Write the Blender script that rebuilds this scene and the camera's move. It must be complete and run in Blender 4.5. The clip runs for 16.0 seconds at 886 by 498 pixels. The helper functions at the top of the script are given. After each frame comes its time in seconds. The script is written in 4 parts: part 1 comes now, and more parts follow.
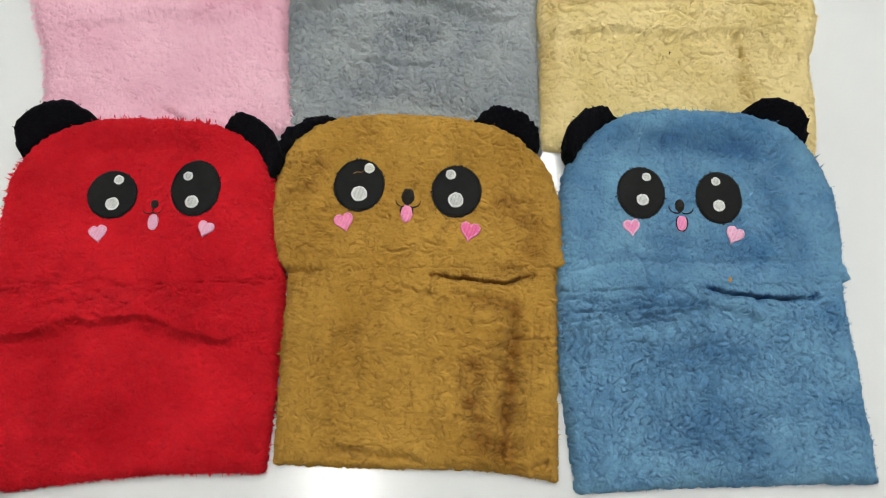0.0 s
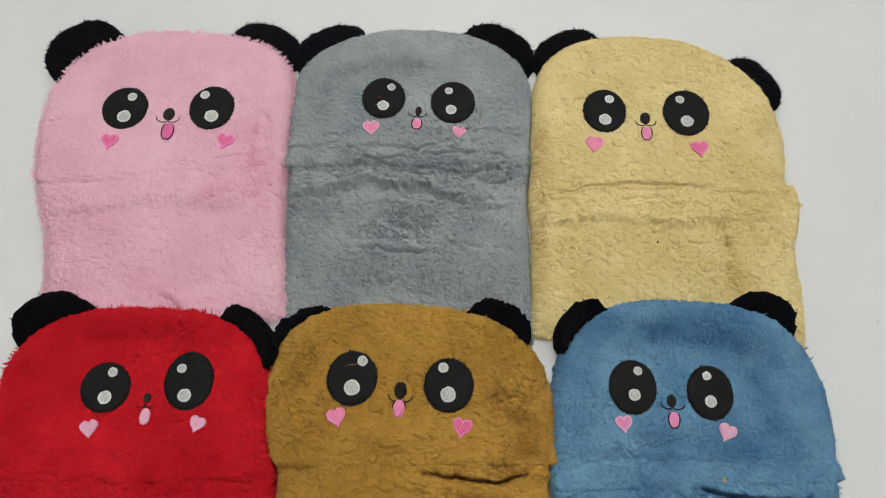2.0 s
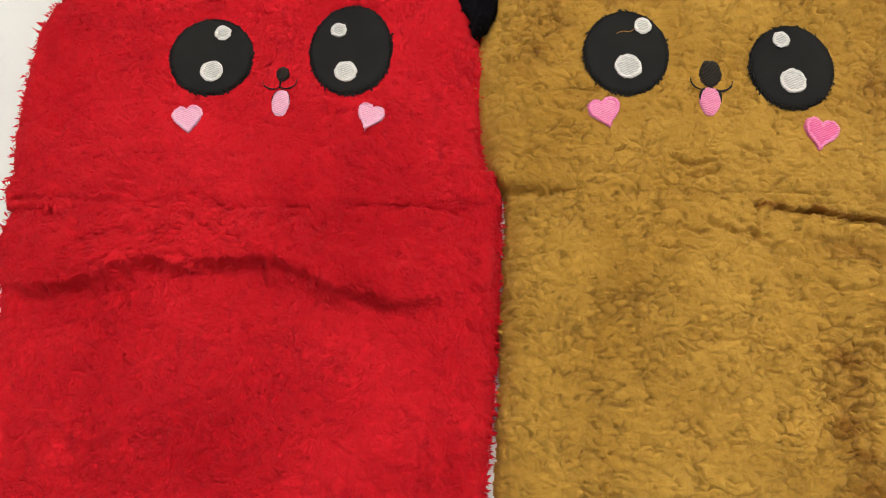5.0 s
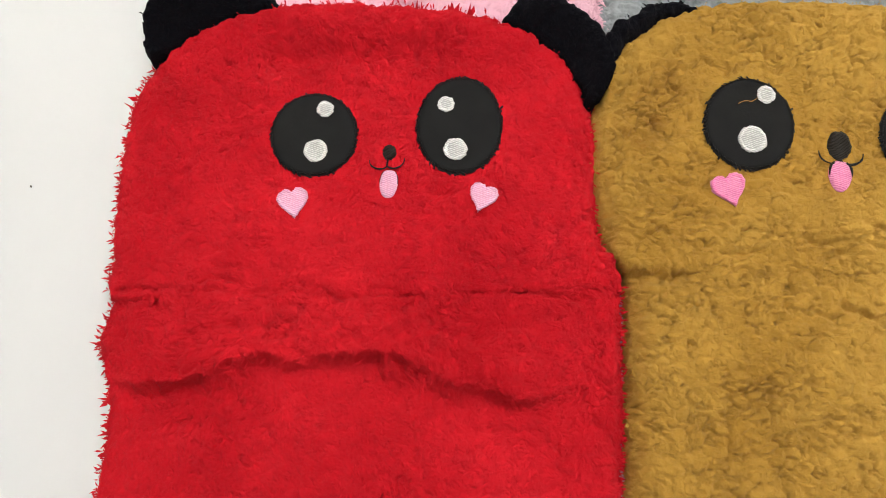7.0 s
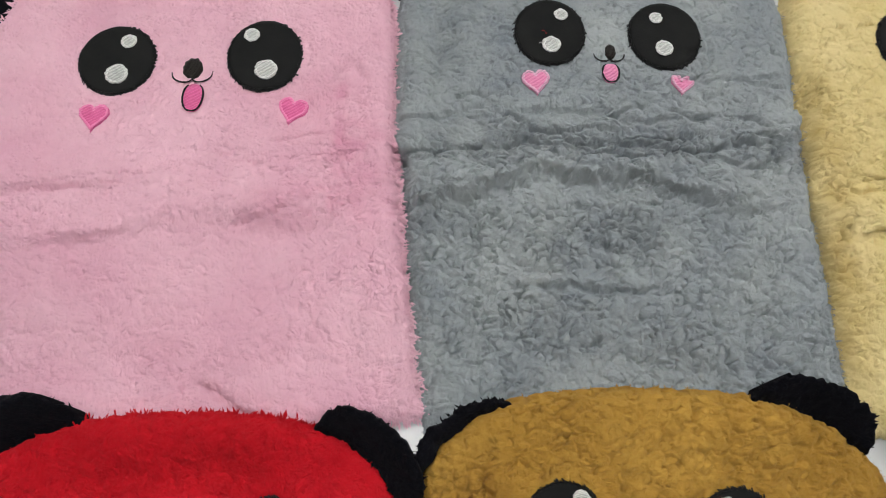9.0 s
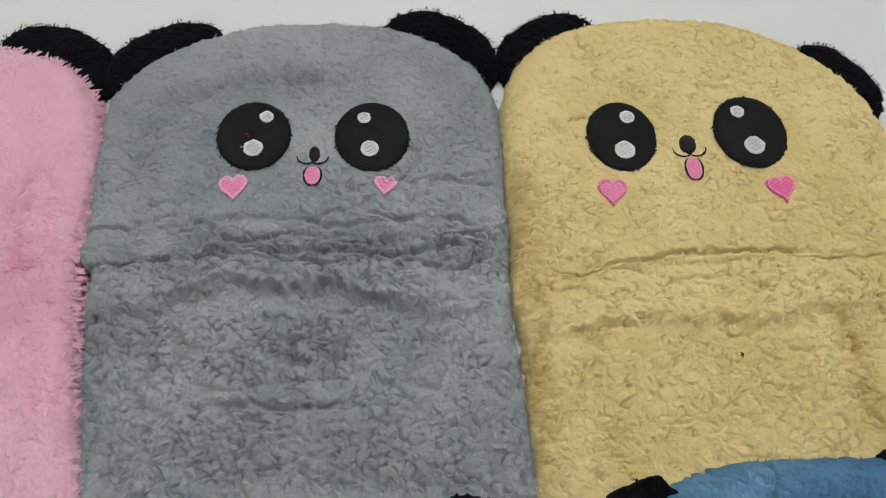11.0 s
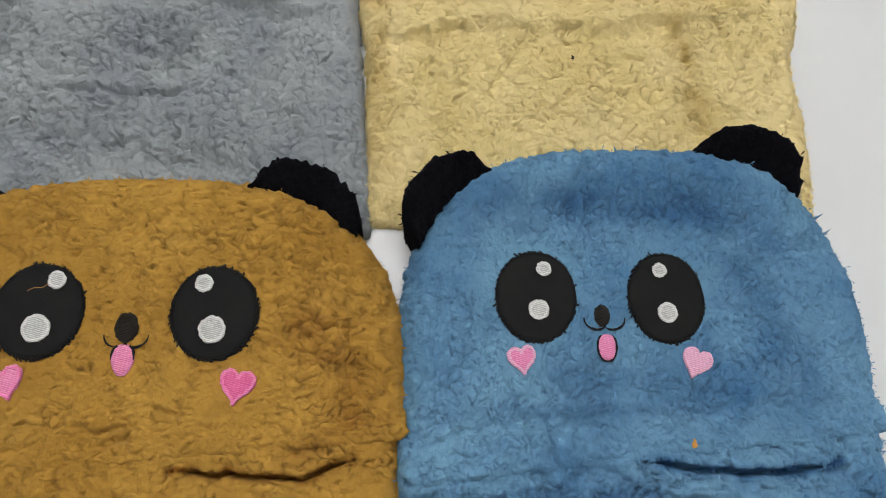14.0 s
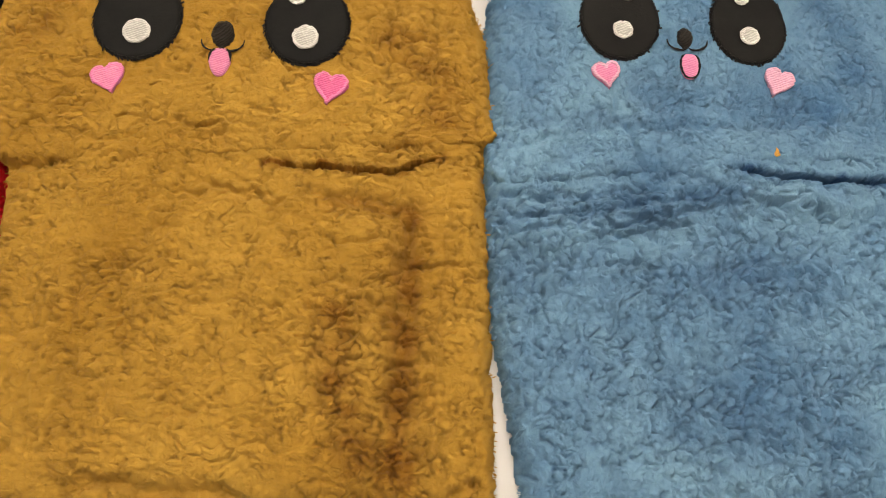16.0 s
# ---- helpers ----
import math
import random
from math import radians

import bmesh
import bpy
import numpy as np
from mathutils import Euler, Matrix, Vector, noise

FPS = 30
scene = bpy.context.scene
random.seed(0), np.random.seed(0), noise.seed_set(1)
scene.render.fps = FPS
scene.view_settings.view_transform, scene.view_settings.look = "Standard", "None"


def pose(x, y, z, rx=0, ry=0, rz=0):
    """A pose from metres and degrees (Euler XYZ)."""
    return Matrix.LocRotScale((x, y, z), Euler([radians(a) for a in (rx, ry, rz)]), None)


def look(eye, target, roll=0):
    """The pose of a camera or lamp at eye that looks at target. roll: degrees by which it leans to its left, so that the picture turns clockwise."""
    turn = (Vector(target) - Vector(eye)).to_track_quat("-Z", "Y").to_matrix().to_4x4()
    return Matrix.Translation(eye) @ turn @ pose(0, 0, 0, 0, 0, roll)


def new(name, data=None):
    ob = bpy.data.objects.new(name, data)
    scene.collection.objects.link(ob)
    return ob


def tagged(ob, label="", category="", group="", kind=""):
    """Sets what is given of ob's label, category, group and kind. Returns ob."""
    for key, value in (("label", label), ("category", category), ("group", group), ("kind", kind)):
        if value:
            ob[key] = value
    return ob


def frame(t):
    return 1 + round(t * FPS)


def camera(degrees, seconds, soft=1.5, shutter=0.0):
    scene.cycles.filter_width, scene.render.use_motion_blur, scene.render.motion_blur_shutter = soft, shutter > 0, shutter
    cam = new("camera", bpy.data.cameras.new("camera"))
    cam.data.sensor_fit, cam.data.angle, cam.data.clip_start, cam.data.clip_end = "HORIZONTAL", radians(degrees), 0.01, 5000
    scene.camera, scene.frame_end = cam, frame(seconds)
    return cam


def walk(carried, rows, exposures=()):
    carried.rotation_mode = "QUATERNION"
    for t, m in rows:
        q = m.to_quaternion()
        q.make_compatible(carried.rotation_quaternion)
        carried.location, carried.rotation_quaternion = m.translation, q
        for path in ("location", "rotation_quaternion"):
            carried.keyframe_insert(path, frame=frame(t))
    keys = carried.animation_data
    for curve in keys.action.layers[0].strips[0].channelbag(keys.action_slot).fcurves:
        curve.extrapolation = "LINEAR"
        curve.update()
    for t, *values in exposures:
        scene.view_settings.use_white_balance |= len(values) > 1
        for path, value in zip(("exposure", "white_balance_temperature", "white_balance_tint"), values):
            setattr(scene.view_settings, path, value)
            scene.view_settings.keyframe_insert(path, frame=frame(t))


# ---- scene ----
cam = camera(61.4, 16.0, soft=1.0)
PATH = [
    (0, (0.051, -0.228, 0.654), (0.005, 0.326, -1.267), -0.7),
    (0.5, (0.053, -0.207, 0.668), (-0.008, 0.416, -1.232), -1.4),
    (1, (0.052, -0.179, 0.68), (-0.006, 0.498, -1.201), -0.4),
    (1.5, (0.053, -0.149, 0.686), (-0.003, 0.574, -1.178), -0.1),
    (2, (0.049, -0.13, 0.694), (-0.006, 0.618, -1.16), 0),
    (2.5, (0.045, -0.128, 0.686), (-0.007, 0.59, -1.18), 0.1),
    (3, (0.045, -0.138, 0.676), (0.001, 0.512, -1.214), 0.4),
    (3.5, (0.032, -0.158, 0.64), (0.009, 0.339, -1.297), 2.1),
    (4, (-0.004, -0.23, 0.543), (-0.05, 0.325, -1.378), 1.2),
    (4.5, (-0.071, -0.232, 0.423), (-0.144, 0.349, -1.488), -1.3),
    (4.7, (-0.103, -0.223, 0.383), (-0.161, 0.339, -1.534), -0.1),
    (6.8, (-0.156, -0.175, 0.375), (-0.248, 0.307, -1.564), -5),
    (7, (-0.178, -0.157, 0.38), (-0.262, 0.314, -1.562), -4.9),
    (7.5, (-0.183, -0.066, 0.395), (-0.184, 0.362, -1.559), 2),
    (8, (-0.163, -0.025, 0.399), (-0.115, 0.446, -1.544), 7.2),
    (8.5, (-0.126, -0.01, 0.414), (-0.148, 0.599, -1.49), 0.1),
    (9, (-0.112, 0.009, 0.419), (-0.102, 0.712, -1.453), 2.7),
    (9.5, (-0.079, 0.021, 0.414), (-0.037, 0.796, -1.428), 4.3),
    (10, (-0.036, 0.037, 0.417), (0.037, 0.886, -1.393), 5.3),
    (10.2, (-0.022, 0.043, 0.417), (0.070, 0.888, -1.394), 6.3),
    (12.3, (0.121, 0.045, 0.424), (0.237, 0.905, -1.378), 6.3),
    (12.5, (0.117, 0.042, 0.424), (0.232, 0.914, -1.372), 6.2),
    (13, (0.121, 0.023, 0.413), (0.25, 0.835, -1.41), 8.3),
    (13.5, (0.138, -0.039, 0.407), (0.245, 0.653, -1.466), 8.7),
    (14, (0.142, -0.075, 0.401), (0.238, 0.528, -1.504), 9.4),
    (14.5, (0.14, -0.122, 0.385), (0.227, 0.476, -1.521), 8.7),
    (15, (0.13, -0.159, 0.385), (0.21, 0.418, -1.528), 8.7),
    (15.5, (0.124, -0.19, 0.374), (0.197, 0.368, -1.546), 8.5),
    (16, (0.108, -0.219, 0.364), (0.164, 0.376, -1.545), 6.9),
]
EXPOSURES = [(0.0, 0.24, 6350, 5), (0.5, 0.23, 6380, 5), (2.0, -0.08, 6380, 6), (3.0, -0.05, 6400, 6), (3.5, 0.15, 6400, 6), (4.0, 0.22, 6700, 8), (4.5, 0.34, 6900, 9), (7.0, 0.55, 6600, 8), (8.0, 0.38, 6350, 7), (9.0, 0.04, 6280, 7), (10.0, -0.10, 6280, 7), (12.5, -0.23, 6300, 8), (13.5, -0.14, 6250, 9), (14.5, 0.25, 6400, 9), (15.5, 0.48, 7700, 11), (16.0, 0.48, 8100, 13)]
walk(cam, [(t, look(eye, target, roll)) for t, eye, target, roll in PATH], EXPOSURES)
LAMP_STRENGTH = 42.0
LAMPS = [(-0.35, 0.05, 0.16, 0.90), (0.10, 1.10, 1.20, 0.16), (0.95, 0.20, 0.16, 0.50)]

# ---- light of the room: three ceiling lamps and pale walls ----
world = bpy.data.worlds.new("world")
scene.world = world
world.use_nodes = True
world.node_tree.nodes["Background"].inputs["Color"].default_value = (1.0, 0.98, 0.95, 1)
world.node_tree.nodes["Background"].inputs["Strength"].default_value = 0.05


# ---- materials ----
def material(name, colour, rough=0.8, sheen=0.0, metal=0.0):
    m = bpy.data.materials.new(name)
    m.use_nodes = True
    b = m.node_tree.nodes["Principled BSDF"]
    b.inputs["Base Color"].default_value = (*colour, 1)
    b.inputs["Roughness"].default_value = rough
    b.inputs["Metallic"].default_value = metal
    if sheen:
        b.inputs["Sheen Weight"].default_value = sheen
        b.inputs["Sheen Roughness"].default_value = 0.5
        b.inputs["Sheen Tint"].default_value = (*[min(1, 0.3 + 0.7 * c) for c in colour], 1)
    return m, m.node_tree, b


def noise_node(tree, scale, detail=3.0, rough=0.6, stretch=(1, 1, 1)):
    co = tree.nodes.new("ShaderNodeTexCoord")
    mp = tree.nodes.new("ShaderNodeMapping")
    mp.inputs["Scale"].default_value = stretch
    n = tree.nodes.new("ShaderNodeTexNoise")
    n.inputs["Scale"].default_value, n.inputs["Detail"].default_value, n.inputs["Roughness"].default_value = scale, detail, rough
    tree.links.new(co.outputs["Object"], mp.inputs["Vector"])
    tree.links.new(mp.outputs["Vector"], n.inputs["Vector"])
    return n.outputs["Fac"]


def ramp(tree, fac, low, high, a=0.3, b=0.7):
    r = tree.nodes.new("ShaderNodeValToRGB")
    r.color_ramp.elements[0].position, r.color_ramp.elements[1].position = a, b
    r.color_ramp.elements[0].color, r.color_ramp.elements[1].color = (*low, 1), (*high, 1)
    tree.links.new(fac, r.inputs["Fac"])
    return r.outputs["Color"]


def mix(tree, a, b, fac, kind="MIX"):
    m = tree.nodes.new("ShaderNodeMix")
    m.data_type, m.blend_type = "RGBA", kind
    m.inputs["Factor"].default_value = fac
    tree.links.new(a, m.inputs["A"])
    tree.links.new(b, m.inputs["B"])
    return m.outputs["Result"]


def bump(tree, bsdf, fac, strength, distance):
    n = tree.nodes.new("ShaderNodeBump")
    n.inputs["Strength"].default_value, n.inputs["Distance"].default_value = strength, distance
    tree.links.new(fac, n.inputs["Height"])
    tree.links.new(n.outputs["Normal"], bsdf.inputs["Normal"])


def fleece(name, deep, mid, light, partings=0.25, sheen=0.10, root_shade=(0.62, 0.62, 0.62), deepness=0.0012, warped=0.012, lie=(480, 0.5)):
    """Matted plush: wide tone drift, clump tone and fine fibre relief."""
    m, t, b = material(name, mid, 0.95, sheen)
    b.inputs["Specular IOR Level"].default_value = 0.06
    wide = ramp(t, noise_node(t, 16, 3, 0.6), deep, light, 0.25, 0.72)
    clump = ramp(t, noise_node(t, 230, 5, 0.7), deep, light, 0.36, 0.64)
    # pile that lies the other way shows its roots; slits get shade painted in
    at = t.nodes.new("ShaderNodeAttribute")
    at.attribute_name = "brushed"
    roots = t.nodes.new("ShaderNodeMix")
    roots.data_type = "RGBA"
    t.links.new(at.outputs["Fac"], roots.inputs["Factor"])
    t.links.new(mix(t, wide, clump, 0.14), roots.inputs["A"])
    roots.inputs["B"].default_value = (*[r * c for r, c in zip(root_shade, deep)], 1)
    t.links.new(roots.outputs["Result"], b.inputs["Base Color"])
    # the fibres: strands that wander, and the grain of single hairs
    co = t.nodes.new("ShaderNodeTexCoord")
    warp = t.nodes.new("ShaderNodeTexNoise")
    warp.inputs["Scale"].default_value, warp.inputs["Detail"].default_value, warp.inputs["Roughness"].default_value = 70, 3, 0.6
    add = t.nodes.new("ShaderNodeVectorMath")
    add.operation = "MULTIPLY_ADD"
    add.inputs[1].default_value = (warped, warped, warped)
    t.links.new(co.outputs["Object"], warp.inputs["Vector"])
    t.links.new(warp.outputs["Color"], add.inputs[0])
    t.links.new(co.outputs["Object"], add.inputs[2])
    total = None
    for scale, share in ((lie[0], 1.0), (2.7 * lie[0], 0.55)):
        mp = t.nodes.new("ShaderNodeMapping")
        mp.inputs["Scale"].default_value = (1, lie[1], 1)
        n = t.nodes.new("ShaderNodeTexNoise")
        n.inputs["Scale"].default_value, n.inputs["Detail"].default_value, n.inputs["Roughness"].default_value = scale, 3, 0.65
        t.links.new(add.outputs["Vector"], mp.inputs["Vector"])
        t.links.new(mp.outputs["Vector"], n.inputs["Vector"])
        m2 = t.nodes.new("ShaderNodeMath")
        m2.operation = "MULTIPLY_ADD"
        m2.inputs[1].default_value = share
        t.links.new(n.outputs["Fac"], m2.inputs[0])
        if total is not None:
            t.links.new(total, m2.inputs[2])
        total = m2.outputs["Value"]
    # hair-thin partings run where a slow noise crosses its middle
    part_map = t.nodes.new("ShaderNodeMapping")
    part_map.inputs["Scale"].default_value = (1, 1.5, 1)
    t.links.new(add.outputs["Vector"], part_map.inputs["Vector"])
    part_n = t.nodes.new("ShaderNodeTexNoise")
    part_n.inputs["Scale"].default_value, part_n.inputs["Detail"].default_value, part_n.inputs["Roughness"].default_value = 150, 4, 0.6
    t.links.new(part_map.outputs["Vector"], part_n.inputs["Vector"])
    off = t.nodes.new("ShaderNodeMath")
    off.operation = "SUBTRACT"
    off.inputs[1].default_value = 0.5
    t.links.new(part_n.outputs["Fac"], off.inputs[0])
    near = t.nodes.new("ShaderNodeMath")
    near.operation = "ABSOLUTE"
    t.links.new(off.outputs["Value"], near.inputs[0])
    wall = t.nodes.new("ShaderNodeMapRange")
    wall.inputs["From Min"].default_value, wall.inputs["From Max"].default_value = 0.0, 0.035
    wall.inputs["To Min"].default_value, wall.inputs["To Max"].default_value = 0.0, partings
    t.links.new(near.outputs["Value"], wall.inputs["Value"])
    both = t.nodes.new("ShaderNodeMath")
    both.operation = "ADD"
    t.links.new(total, both.inputs[0])
    t.links.new(wall.outputs["Result"], both.inputs[1])
    bump(t, b, both.outputs["Value"], 1.0, deepness)
    return m


def thread(name, low, high, angle_scale=(1, 1, 1), rough=0.45, scale=700):
    """Embroidery: satin thread laid in rows."""
    m, t, b = material(name, high, rough)
    b.inputs["Specular IOR Level"].default_value = 0.3
    co = t.nodes.new("ShaderNodeTexCoord")
    mp = t.nodes.new("ShaderNodeMapping")
    mp.inputs["Rotation"].default_value = (0, 0, 0.25)
    mp.inputs["Scale"].default_value = angle_scale
    w = t.nodes.new("ShaderNodeTexWave")
    w.inputs["Scale"].default_value, w.inputs["Distortion"].default_value = scale / 2.2, 3.0
    w.inputs["Detail"].default_value, w.inputs["Detail Scale"].default_value = 2, 2
    w.bands_direction = "Y"
    t.links.new(co.outputs["Object"], mp.inputs["Vector"])
    t.links.new(mp.outputs["Vector"], w.inputs["Vector"])
    t.links.new(mix(t, ramp(t, w.outputs["Fac"], low, high, 0.1, 0.6), ramp(t, noise_node(t, 300), low, high), 0.35), b.inputs["Base Color"])
    bump(t, b, w.outputs["Fac"], 0.8, 0.0006)
    return m


FLEECE = {
    "red": fleece("red_fleece", (0.40, 0.004, 0.010), (0.52, 0.007, 0.016), (0.65, 0.014, 0.025), sheen=0.04, deepness=0.0016, lie=(420, 0.40)),
    "brown": fleece("brown_fleece", (0.29, 0.148, 0.021), (0.385, 0.210, 0.034), (0.48, 0.278, 0.054), deepness=0.0012, root_shade=(0.62, 0.45, 0.36), lie=(480, 0.8)),
    # the blue's root tint copies the saturated blue of its shadows
    "blue": fleece("blue_fleece", (0.050, 0.140, 0.275), (0.108, 0.240, 0.390), (0.185, 0.355, 0.50), deepness=0.0013, lie=(460, 0.34), root_shade=(0.50, 0.60, 0.72)),
    "pink": fleece("pink_fleece", (0.70, 0.375, 0.48), (0.77, 0.445, 0.545), (0.82, 0.51, 0.60), root_shade=(0.95, 0.80, 0.86), deepness=0.0012, lie=(420, 0.45)),
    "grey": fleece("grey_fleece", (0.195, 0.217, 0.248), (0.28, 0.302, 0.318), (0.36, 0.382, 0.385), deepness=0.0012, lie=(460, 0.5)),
    "cream": fleece("cream_fleece", (0.60, 0.47, 0.19), (0.70, 0.56, 0.265), (0.78, 0.64, 0.34), root_shade=(0.80, 0.72, 0.60), deepness=0.0012, lie=(480, 0.7)),
}
BLACK_FLEECE = fleece("black_fleece", (0.002, 0.002, 0.003), (0.003, 0.003, 0.005), (0.006, 0.006, 0.009), sheen=0.03)
FELT, _t, _b = material("black_felt", (0.004, 0.004, 0.005), 0.8)
_b.inputs["Specular IOR Level"].default_value = 0.2
bump(_t, _b, noise_node(_t, 600, 4, 0.7), 0.4, 0.0005)
_t.links.new(ramp(_t, noise_node(_t, 60, 3), (0.003, 0.003, 0.0035), (0.007, 0.007, 0.007)), _b.inputs["Base Color"])
BLACK_THREAD = thread("black_thread", (0.002, 0.002, 0.0025), (0.007, 0.007, 0.008), rough=0.6)
NOSE_THREAD = thread("black_brown_thread", (0.002, 0.002, 0.002), (0.022, 0.017, 0.013), rough=0.5, scale=900)
DOT_THREAD = thread("grey_white_thread", (0.30, 0.31, 0.30), (0.74, 0.74, 0.72))
RIM_THREAD = thread("bright_pink_thread", (0.80, 0.16, 0.40), (0.92, 0.32, 0.56))
WHITE_THREAD = thread("white_thread", (0.55, 0.55, 0.54), (0.86, 0.86, 0.84))
PINK_THREAD = thread("pink_thread", (0.70, 0.17, 0.37), (0.88, 0.33, 0.54))
HOT_THREAD = thread("hot_pink_thread", (0.64, 0.08, 0.26), (0.86, 0.20, 0.43))
PALE_THREAD = thread("pale_pink_thread", (0.70, 0.32, 0.48), (0.88, 0.52, 0.68))
LINT = material("lint", (0.55, 0.27, 0.06), 0.9)[0]
SEED = material("seed_speck", (0.03, 0.02, 0.012), 0.8)[0]

TABLE, _t, _b = material("white_laminate", (0.78, 0.77, 0.76), 0.16)
_t.links.new(ramp(_t, noise_node(_t, 3, 4), (0.545, 0.55, 0.56), (0.595, 0.60, 0.605)), _b.inputs["Base Color"])
_r = _t.nodes.new("ShaderNodeMapRange")
_r.inputs["To Min"].default_value, _r.inputs["To Max"].default_value = 0.12, 0.24
_t.links.new(noise_node(_t, 40, 4), _r.inputs["Value"])
_t.links.new(_r.outputs["Result"], _b.inputs["Roughness"])
WALL, _t, _b = material("wall_paint", (0.46, 0.455, 0.44), 0.85)
bump(_t, _b, noise_node(_t, 90, 4), 0.15, 0.002)
LAMP = bpy.data.materials.new("lamp_diffuser")
LAMP.use_nodes = True
_e = LAMP.node_tree.nodes["Principled BSDF"]
_e.inputs["Emission Color"].default_value, _e.inputs["Emission Strength"].default_value = (1.0, 0.97, 0.93, 1), LAMP_STRENGTH
LAMP_BODY = material("lamp_body", (0.75, 0.75, 0.74), 0.4)[0]


# ---- helpers for meshes ----
def mesh_of(name, verts, faces, mat, smooth=True):
    me = bpy.data.meshes.new(name)
    me.from_pydata([tuple(v) for v in verts], [], [tuple(f) for f in faces])
    me.materials.append(mat)
    me.polygons.foreach_set("use_smooth", [smooth] * len(me.polygons))
    me.update()
    return me


def big_mesh(name, verts, quads, tris, mat, brushed):
    """A mesh from arrays: verts (n, 3), quads (m, 4), tris (k, 3)."""
    me = bpy.data.meshes.new(name)
    nq, nt = len(quads), len(tris)
    me.vertices.add(len(verts))
    me.vertices.foreach_set("co", np.asarray(verts, dtype=np.float32).ravel())
    loops = np.concatenate([np.asarray(quads).ravel(), np.asarray(tris).ravel()]).astype(np.int32)
    me.loops.add(len(loops))
    me.loops.foreach_set("vertex_index", loops)
    me.polygons.add(nq + nt)
    start = np.concatenate([np.arange(nq) * 4, nq * 4 + np.arange(nt) * 3]).astype(np.int32)
    me.polygons.foreach_set("loop_start", start)
    me.materials.append(mat)
    me.polygons.foreach_set("use_smooth", np.ones(nq + nt, dtype=bool))
    # weight of the root tone, which also holds the slits' painted shade
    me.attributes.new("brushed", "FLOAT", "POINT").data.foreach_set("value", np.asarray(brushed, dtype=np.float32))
    me.update(calc_edges=True)
    me.validate()
    return me


def part_mesh(name, me, parent, label=""):
    ob = new(name, me)
    ob.parent = parent
    return tagged(ob, label=label)


def slab(name, x0, x1, y0, y1, z0, z1, mat, edge=0.0):
    bm = bmesh.new()
    bmesh.ops.create_cube(bm, size=1)
    for v in bm.verts:
        v.co = Vector(((x0 + x1) / 2 + v.co.x * (x1 - x0), (y0 + y1) / 2 + v.co.y * (y1 - y0), (z0 + z1) / 2 + v.co.z * (z1 - z0)))
    if edge:
        bmesh.ops.bevel(bm, geom=list(bm.edges), offset=edge, segments=3, affect="EDGES", profile=0.5)
    me = bpy.data.meshes.new(name)
    bm.to_mesh(me)
    bm.free()
    me.materials.append(mat)
    return new(name, me)


# ---- noise on arrays ----
_table = np.random.RandomState(7).rand(3, 512, 512)


def hashed(ix, iy, k, seed):
    return _table[k, (ix + seed * 37) % 512, (iy + seed * 91) % 512]


def vnoise(x, y, size, seed):
    x, y = x / size, y / size
    ix, iy = np.floor(x).astype(int), np.floor(y).astype(int)
    fx, fy = x - ix, y - iy
    fx, fy = fx * fx * (3 - 2 * fx), fy * fy * (3 - 2 * fy)
    a, b = hashed(ix, iy, 0, seed), hashed(ix + 1, iy, 0, seed)
    c, d = hashed(ix, iy + 1, 0, seed), hashed(ix + 1, iy + 1, 0, seed)
    return (a + (b - a) * fx) * (1 - fy) + (c + (d - c) * fx) * fy - 0.5


def step(a, b, v):
    v = np.clip((v - a) / (b - a), 0, 1)
    return v * v * (3 - 2 * v)


def away(x, y, line):
    """Distance from a polyline, the signed side (above: plus) and the share of its length."""
    best, side, share = np.full(x.shape, 9.0), np.zeros(x.shape), np.zeros(x.shape)
    n = len(line) - 1
    for k in range(n):
        (x0, y0), (x1, y1) = line[k], line[k + 1]
        dx, dy = x1 - x0, y1 - y0
        t = ((x - x0) * dx + (y - y0) * dy) / (dx * dx + dy * dy)
        tc = np.clip(t, 0, 1)
        d = np.hypot(x - x0 - tc * dx, y - y0 - tc * dy)
        s = np.sign(dx * (y - y0) - dy * (x - x0))
        near = d < best
        best, side, share = np.where(near, d, best), np.where(near, s, side), np.where(near, (k + tc) / n, share)
    return best, side, share


def rounded(points, rounds=3, tight=0.010):
    """A closed outline with its corners cut round; sharp corners keep a tight radius."""
    p = np.array(points, dtype=float)
    more = []
    for k in range(len(p)):
        a, b = p[k - 1] - p[k], p[(k + 1) % len(p)] - p[k]
        la, lb = np.hypot(*a), np.hypot(*b)
        if np.dot(a, b) / (la * lb) > -0.5 and min(la, lb) > 2.2 * tight:
            more += [p[k] + a / la * tight, p[k], p[k] + b / lb * tight]
        else:
            more.append(p[k])
    p = np.array(more)
    for _ in range(rounds):
        q = np.roll(p, -1, axis=0)
        p = np.stack([0.75 * p + 0.25 * q, 0.25 * p + 0.75 * q], axis=1).reshape(-1, 2)
    return p


